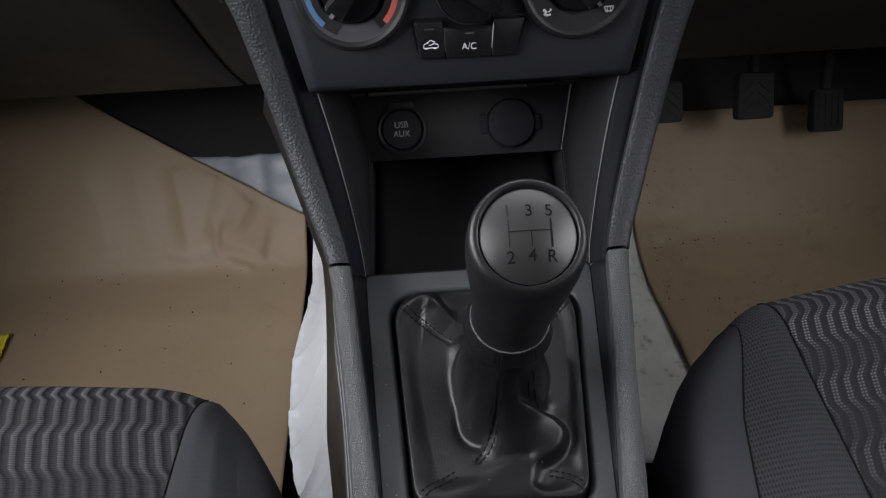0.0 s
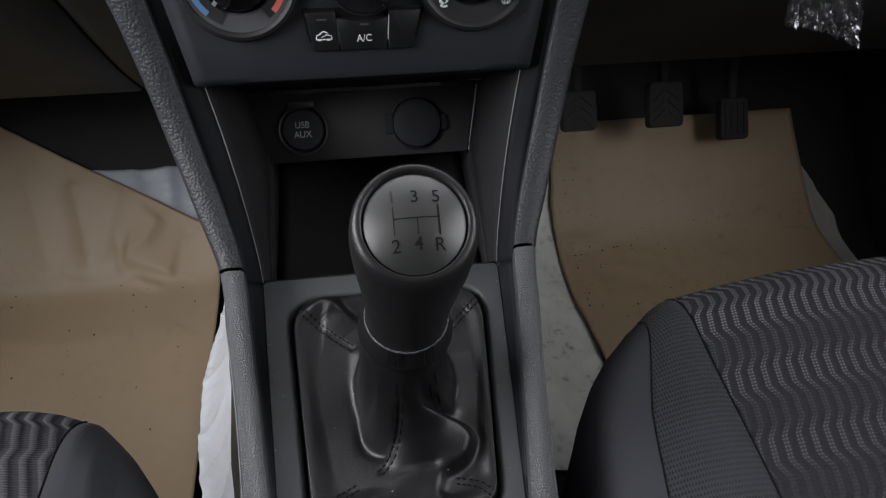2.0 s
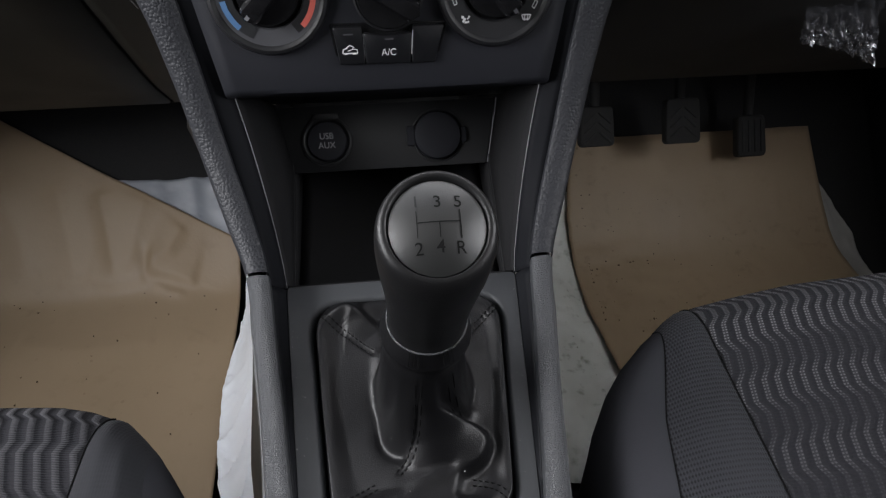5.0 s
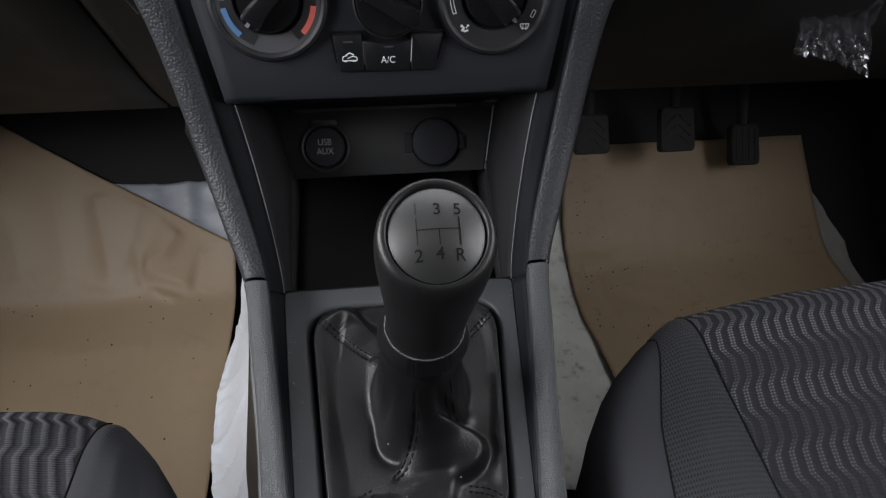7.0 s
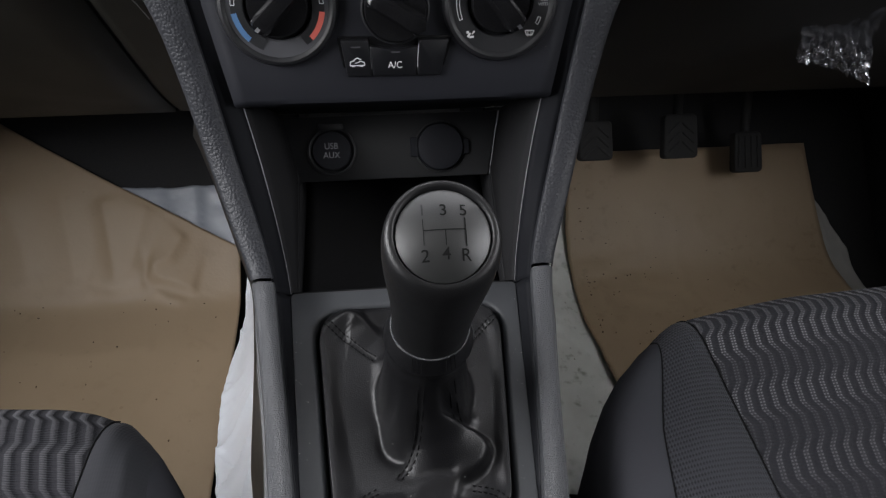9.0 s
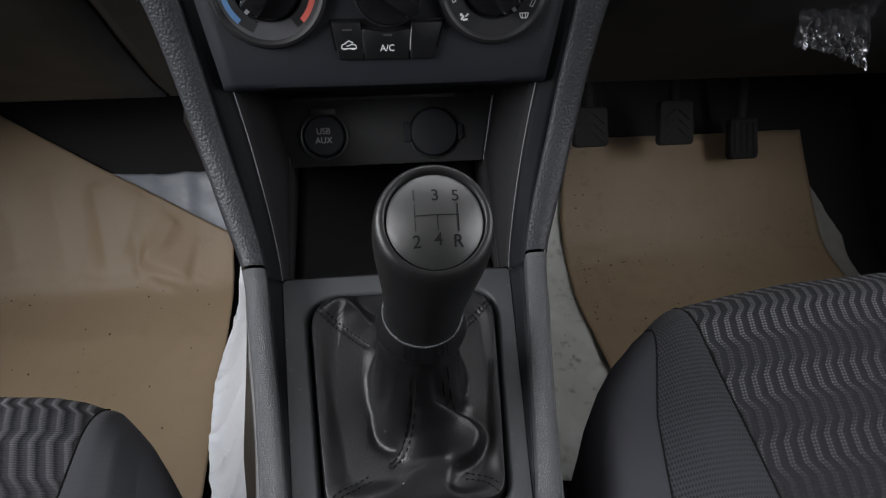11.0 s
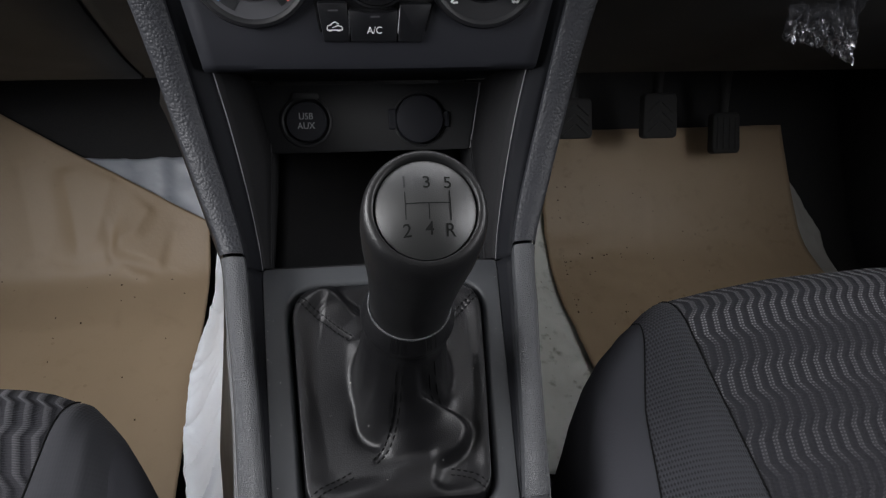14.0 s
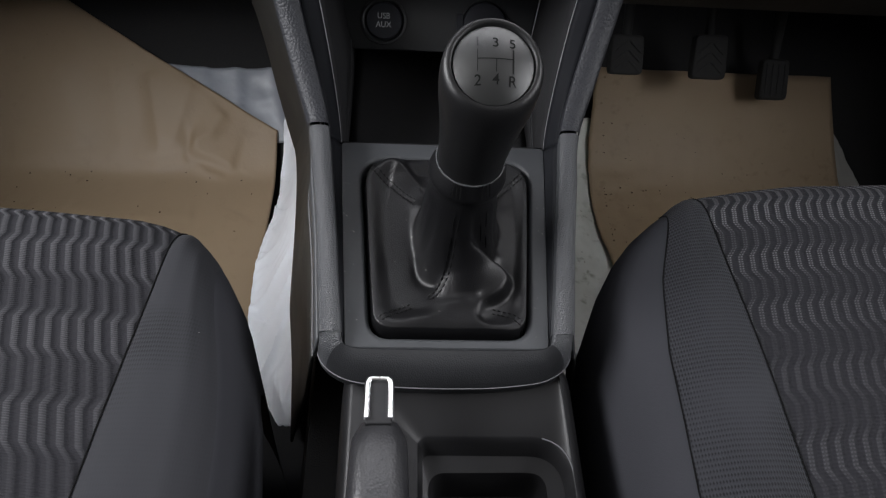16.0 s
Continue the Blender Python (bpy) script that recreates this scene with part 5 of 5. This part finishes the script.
FOLDS = (
    ([(-0.420, 0.850), (-0.406, 0.790), (-0.398, 0.748)], 0.0045, 0.050, 0.022),
    ([(-0.352, 0.840), (-0.366, 0.800), (-0.380, 0.755)], 0.0040, 0.024, 0.050),
    ([(-0.300, 0.805), (-0.322, 0.775), (-0.352, 0.760)], 0.0050, 0.014, 0.050),
    ([(-0.358, 0.758), (-0.320, 0.748), (-0.284, 0.737)], 0.0060, 0.060, 0.010),
    ([(-0.440, 0.750), (-0.398, 0.740), (-0.355, 0.746)], 0.0040, 0.055, 0.012),
    ([(-0.620, 0.745), (-0.500, 0.748), (-0.430, 0.744)], 0.0030, 0.050, 0.020),
    ([(-0.345, 0.740), (-0.325, 0.728), (-0.300, 0.722)], 0.0030, 0.014, 0.012),
    ([(-0.560, 0.860), (-0.530, 0.800), (-0.520, 0.755)], 0.0040, 0.060, 0.070),
    ([(-0.480, 0.860), (-0.466, 0.800), (-0.455, 0.750)], 0.0030, 0.040, 0.050),
    ([(-0.270, 0.660), (-0.330, 0.560), (-0.340, 0.470)], 0.0030, 0.050, 0.040),
    ([(-0.520, 0.660), (-0.430, 0.640), (-0.330, 0.650)], 0.0020, 0.040, 0.050),
)


def paper_left_z(x, y):
    h = 0.004 * noise.noise(V(x * 6, y * 6, 1)) + 0.0012 * noise.noise(V(x * 17, y * 13, 5))
    return floor_left(y - 0.012) + 0.009 + h + sum(pinch(x, y, *f) for f in FOLDS)


def paper_left():
    rows = []
    for i in range(141):
        t = i / 140
        x = lerp(-0.70, -0.2225, t)
        yfront = interp(x, [-0.70, -0.541, -0.399, -0.2225], [1.006, 0.929, 0.863, 0.7865])
        row = []
        for j in range(151):
            y = lerp(0.20, yfront, (j / 150) ** 0.8)
            xx = x - (0.004 * (1 - (y - 0.4) / 0.4) if t > 0.9 else 0)
            row.append(V(xx, y, paper_left_z(xx, y)))
        rows.append(row)
    return grid(rows)


tagged(part("floor_paper", paper_left(), PAPERS[-1], thick=0.0006), "creased brown kraft paper covering the passenger footwell", "floor paper", "papers on the car floor")


def paper_right():
    rows = []
    for j in range(91):
        y = lerp(0.0, 0.923, j / 90)
        xl = interp(y, [0.0, 0.40, 0.52, 0.55, 0.62, 0.68, 0.78, 0.826, 0.92], [0.33, 0.315, 0.310, 0.307, 0.298, 0.289, 0.284, 0.284, 0.296])
        xl += 0.0025 * noise.noise(V(y * 60, 0, 9)) + 0.0015 * noise.noise(V(y * 160, 2, 9))
        xr = interp(y, [0.0, 0.55, 0.706, 0.79, 0.863, 0.923], [0.79, 0.772, 0.737, 0.722, 0.713, 0.709])
        row = []
        for i in range(61):
            x = lerp(xl, xr, i / 60)
            h = 0.003 * noise.noise(V(x * 8, y * 8, 21)) + crease(x, y, 0.34, 0.772, 8, 0.05, 0.005, 0.006) + crease(x, y, 0.42, 0.74, -15, 0.06, 0.008, 0.003)
            h += crease(x, y, 0.40, 0.715, 160, 0.05, 0.01, 0.004)
            h += 0.0016 * (1 - abs(noise.noise(V(x * 15, y * 15, 28))) * 2) ** 3
            row.append(V(x, y, floor_right(y) + 0.008 + h))
        rows.append(row)
    return grid(rows)


tagged(part("floor_paper", paper_right(), PAPERS[1], thick=0.0006), "specked brown kraft paper with a torn edge under the pedals", "floor paper", "papers on the car floor")


def sheet(name, left, right, ys, base, label, material, crumple=0.006, seed=0, n=26, m=60, up=0.0, slant=0.0, folds=()):
    """A strip of plastic film between two edges given at ys; up lifts its tunnel edge."""
    rows = []
    for j in range(m + 1):
        y = y0 = lerp(ys[0], ys[-1], j / m)
        jag = 0.004 * noise.noise(V(y * 30, seed, 0)) + 0.0012 * noise.noise(V(y * 90, seed, 3))
        a, b = interp(y, ys, left) + jag, interp(y, ys, right) - jag
        row = []
        for i in range(n + 1):
            t = i / n
            x = lerp(a, b, t)
            y = y0 + slant * (1 - t) * (1 - j / m) ** 2
            f = noise.noise(V(x * 22 + y * 9, y * 16, seed))
            r = 1 - abs(noise.noise(V(x * 14, y * 10 + x * 12, seed + 4))) * 2
            k = t if up > 0 else 1 - t
            r2 = 1 - abs(noise.noise(V(x * 40 - y * 25, y * 34 + x * 20, seed + 9))) * 2
            row.append(V(x, y, base(y) + crumple * (0.8 * f + 0.9 * r ** 3 + 0.35 * r2 ** 3) + sum(crease(x, y, *c) for c in folds) + abs(up) * k ** 1.6 + 0.003))
        rows.append(row)
    return tagged(part(name, grid(rows), material, thick=0.0005), label, "plastic sheet", "plastic sheets on the car floor")


FILM_FOLDS = [(-0.178, 0.385, 42, 0.07, 0.005, 0.016), (-0.178, 0.432, 8, 0.05, 0.004, 0.012), (-0.185, 0.490, 18, 0.05, 0.005, 0.011), (-0.150, 0.368, 12, 0.025, 0.003, 0.008), (-0.160, 0.315, 98, 0.035, 0.004, 0.010), (-0.175, 0.325, 84, 0.03, 0.004, 0.009)]
sheet("plastic_sheet", [-0.172, -0.205, -0.224, -0.228, -0.227, -0.214, -0.209], [-0.123, -0.128, -0.141, -0.150, -0.152, -0.158, -0.163], [0.258, 0.325, 0.42, 0.52, 0.58, 0.65, 0.80], lambda y: floor_left(y) + 0.013, "crumpled white plastic film along the console foot", SHEET, 0.008, 3, n=48, m=170, up=0.15, slant=0.062, folds=FILM_FOLDS)
sheet("plastic_sheet", [-0.30, -0.34, -0.40, -0.41], [-0.15, -0.15, -0.16, -0.20], [0.775, 0.80, 0.84, 0.863], lambda y: floor_left(y - 0.012) - 0.004, "scrap of hazy grey-blue plastic film showing past the paper", HAZY, 0.004, 7, m=30)
sheet("plastic_sheet", [0.12, 0.12, 0.13, 0.14, 0.15], [0.235, 0.315, 0.330, 0.320, 0.300], [0.41, 0.48, 0.56, 0.66, 0.86], lambda y: floor_right(y) - 0.005, "dusty grey plastic film at the console foot", SHEETR, 0.004, 11, up=-0.06)
sheet("plastic_sheet", [0.72, 0.70, 0.69, 0.69, 0.70], [0.790, 0.772, 0.762, 0.742, 0.712], [0.62, 0.70, 0.78, 0.82, 0.858], lambda y: floor_right(y) - 0.004, "grey dusty plastic film between floor paper and door sill", SILL, 0.004, 15, m=40)

# ---- pedals ----
def pedal(c, w, h, tilt, label, ribs):
    p = thing("pedal", c, label, "pedal", "pedals in the footwell")
    P = plane_put(c, (1, 0, 0), (0, math.sin(radians(tilt)), math.cos(radians(tilt))))
    loop = rounded([(-w / 2, -h / 2), (w / 2, -h / 2), (w / 2 * 0.94, h / 2), (-w / 2 * 0.94, h / 2)], 0.008, 7)
    part("pad", slab(loop, lambda a, b, d: P(a, b, d - 0.010 if d < 0 else d), 0.004, 0.003), PEDAL, p, "black rubber pedal pad")
    for u, v, l, a in ribs:
        part("rib", box(Matrix.Translation(P(u, v, 0.0045)) @ (Matrix(((1, 0, 0), (0, math.sin(radians(tilt)), -math.cos(radians(tilt))), (0, math.cos(radians(tilt)), math.sin(radians(tilt))))).to_4x4() @ pose(0, 0, 0, 0, 0, a)), l, 0.0035, 0.003, 0.001), PEDAL, p)
    top = P(0, h * 0.3, -0.010)
    part("arm", tube([top, top + V(0, 0.03, 0.05), V(c[0] - 0.004, c[1] + 0.12, c[2] + 0.20), V(c[0] - 0.006, c[1] + 0.20, c[2] + 0.34)], [0.007, 0.008, 0.009, 0.009], 10), BLACK, p, "black steel pedal arm")


chev = [(sx * w, v, 0.024, -sx * 42) for v in (-0.016, -0.002, 0.012) for sx, w in ((-1, 0.011), (1, 0.011))]
pedal((0.309, 0.842, 0.219), 0.052, 0.058, 38, "black rubber clutch pedal with a chevron tread", chev)
pedal((0.440, 0.845, 0.219), 0.054, 0.066, 38, "black rubber brake pedal with a chevron tread", chev)
pedal((0.573, 0.866, 0.168), 0.0475, 0.064, 40, "narrow black accelerator pedal", [(u, 0, 0.050, 90) for u in (-0.015, -0.005, 0.005, 0.015)])

# ---- clear bag hanging under the steering column ----
rows = []
for j in range(61):
    v = j / 60
    row = []
    for i in range(61):
        u = i / 60
        zb = lerp(0.4985, 0.4710, u ** 1.5) + 0.002 * noise.noise(V(u * 20, 0, 2))
        x = lerp(lerp(0.340, 0.366, v), lerp(0.384, 0.451, v ** 0.8), u)
        z = lerp(0.628 - 0.015 * u, zb + 0.005, v)
        cr = noise.noise(V(u * 9, v * 8, 40)) * 0.007 * (0.3 + v) + abs(noise.noise(V(u * 15 + v * 6, v * 13, 41))) * 0.011 * v ** 1.5 + abs(noise.noise(V(u * 30 - v * 9, v * 26, 43))) * 0.007 * v ** 2
        row.append(V(x, 0.563 - 0.05 * max(0.0, 0.62 - v) / 0.62 - cr, z))
    rows.append(row)
part_ob = part("plastic_bag", grid(rows), FILM, sharp=20)
tagged(part_ob, "crinkled clear plastic bag hanging under the steering column", "plastic bag")

# ---- small litter ----
rng = random.Random(5)


def specks(points, r0, r1):
    bm = bmesh.new()
    for p in points:
        r = rng.uniform(r0, r1)
        b2 = bmesh.ops.create_icosphere(bm, subdivisions=1, radius=r)
        q = V(*p)
        sc = V(rng.uniform(0.6, 1.5), rng.uniform(0.6, 1.5), 0.7)
        for v in b2["verts"]:
            v.co = q + V(v.co.x * sc.x, v.co.y * sc.y, v.co.z * sc.z)
    return bm


crumbs = []
for k in range(46):
    x, y = rng.uniform(-0.60, -0.25), rng.uniform(0.40, 0.74)
    crumbs.append((x, y, paper_left_z(x, y) + 0.0005))
for k in range(70):
    x, y = 0.37 + rng.gauss(0, 0.07), 0.74 + rng.gauss(0, 0.06)
    crumbs.append((max(0.31, x), min(0.85, y), floor_right(min(0.85, y)) + 0.010))
tagged(part("crumbs", specks(crumbs, 0.0006, 0.0016), CRUMB), "dark crumbs of dirt scattered on the floor paper", "dirt", "", "stuff")
pale = []
for k in range(34):
    s = rng.choice((-1, 1))
    y = rng.uniform(0.20, 0.36)
    x = s * interp(y, [0.2, 0.36], [0.062, 0.077]) + rng.uniform(-0.004, 0.004)
    pale.append((x, y, plate_z(y) + 0.0002))
for k in range(26):
    p = Vector((rng.uniform(-0.045, 0.055), rng.uniform(0.22, 0.34)))
    if (p - Vector((COLLAR.x, COLLAR.y))).length > 0.028:
        q = plate_put(p.x, p.y, boot_z(p) + 0.0001)
        pale.append(tuple(q))
for k in range(8):
    pale.append((rng.uniform(-0.07, 0.07), 0.3705, 0.440))
pale += [tuple(HP(0.1010, -0.0270, 0.001)), (-0.152, 0.185, 0.452), (0.063, 0.172, 0.3855), (0.055, 0.176, 0.3855)]
tagged(part("dust", specks(pale, 0.00014, 0.0003), DUST), "pale dust specks on the console", "dust", "", "stuff")
wr = thing("sweet_wrapper", (-0.635, 0.605, 0.05), "small yellow and orange wrapper lying on floor paper", "wrapper")
part("wrapper", grid([[V(-0.650 + 0.020 * i / 6 + 0.002 * noise.noise(V(i, j, 7)), 0.585 + 0.045 * j / 8, 0.052 + 0.006 * noise.noise(V(i * 0.6, j * 0.7, 3))) for i in range(7)] for j in range(9)]), YELLOW, wr, thick=0.0005)
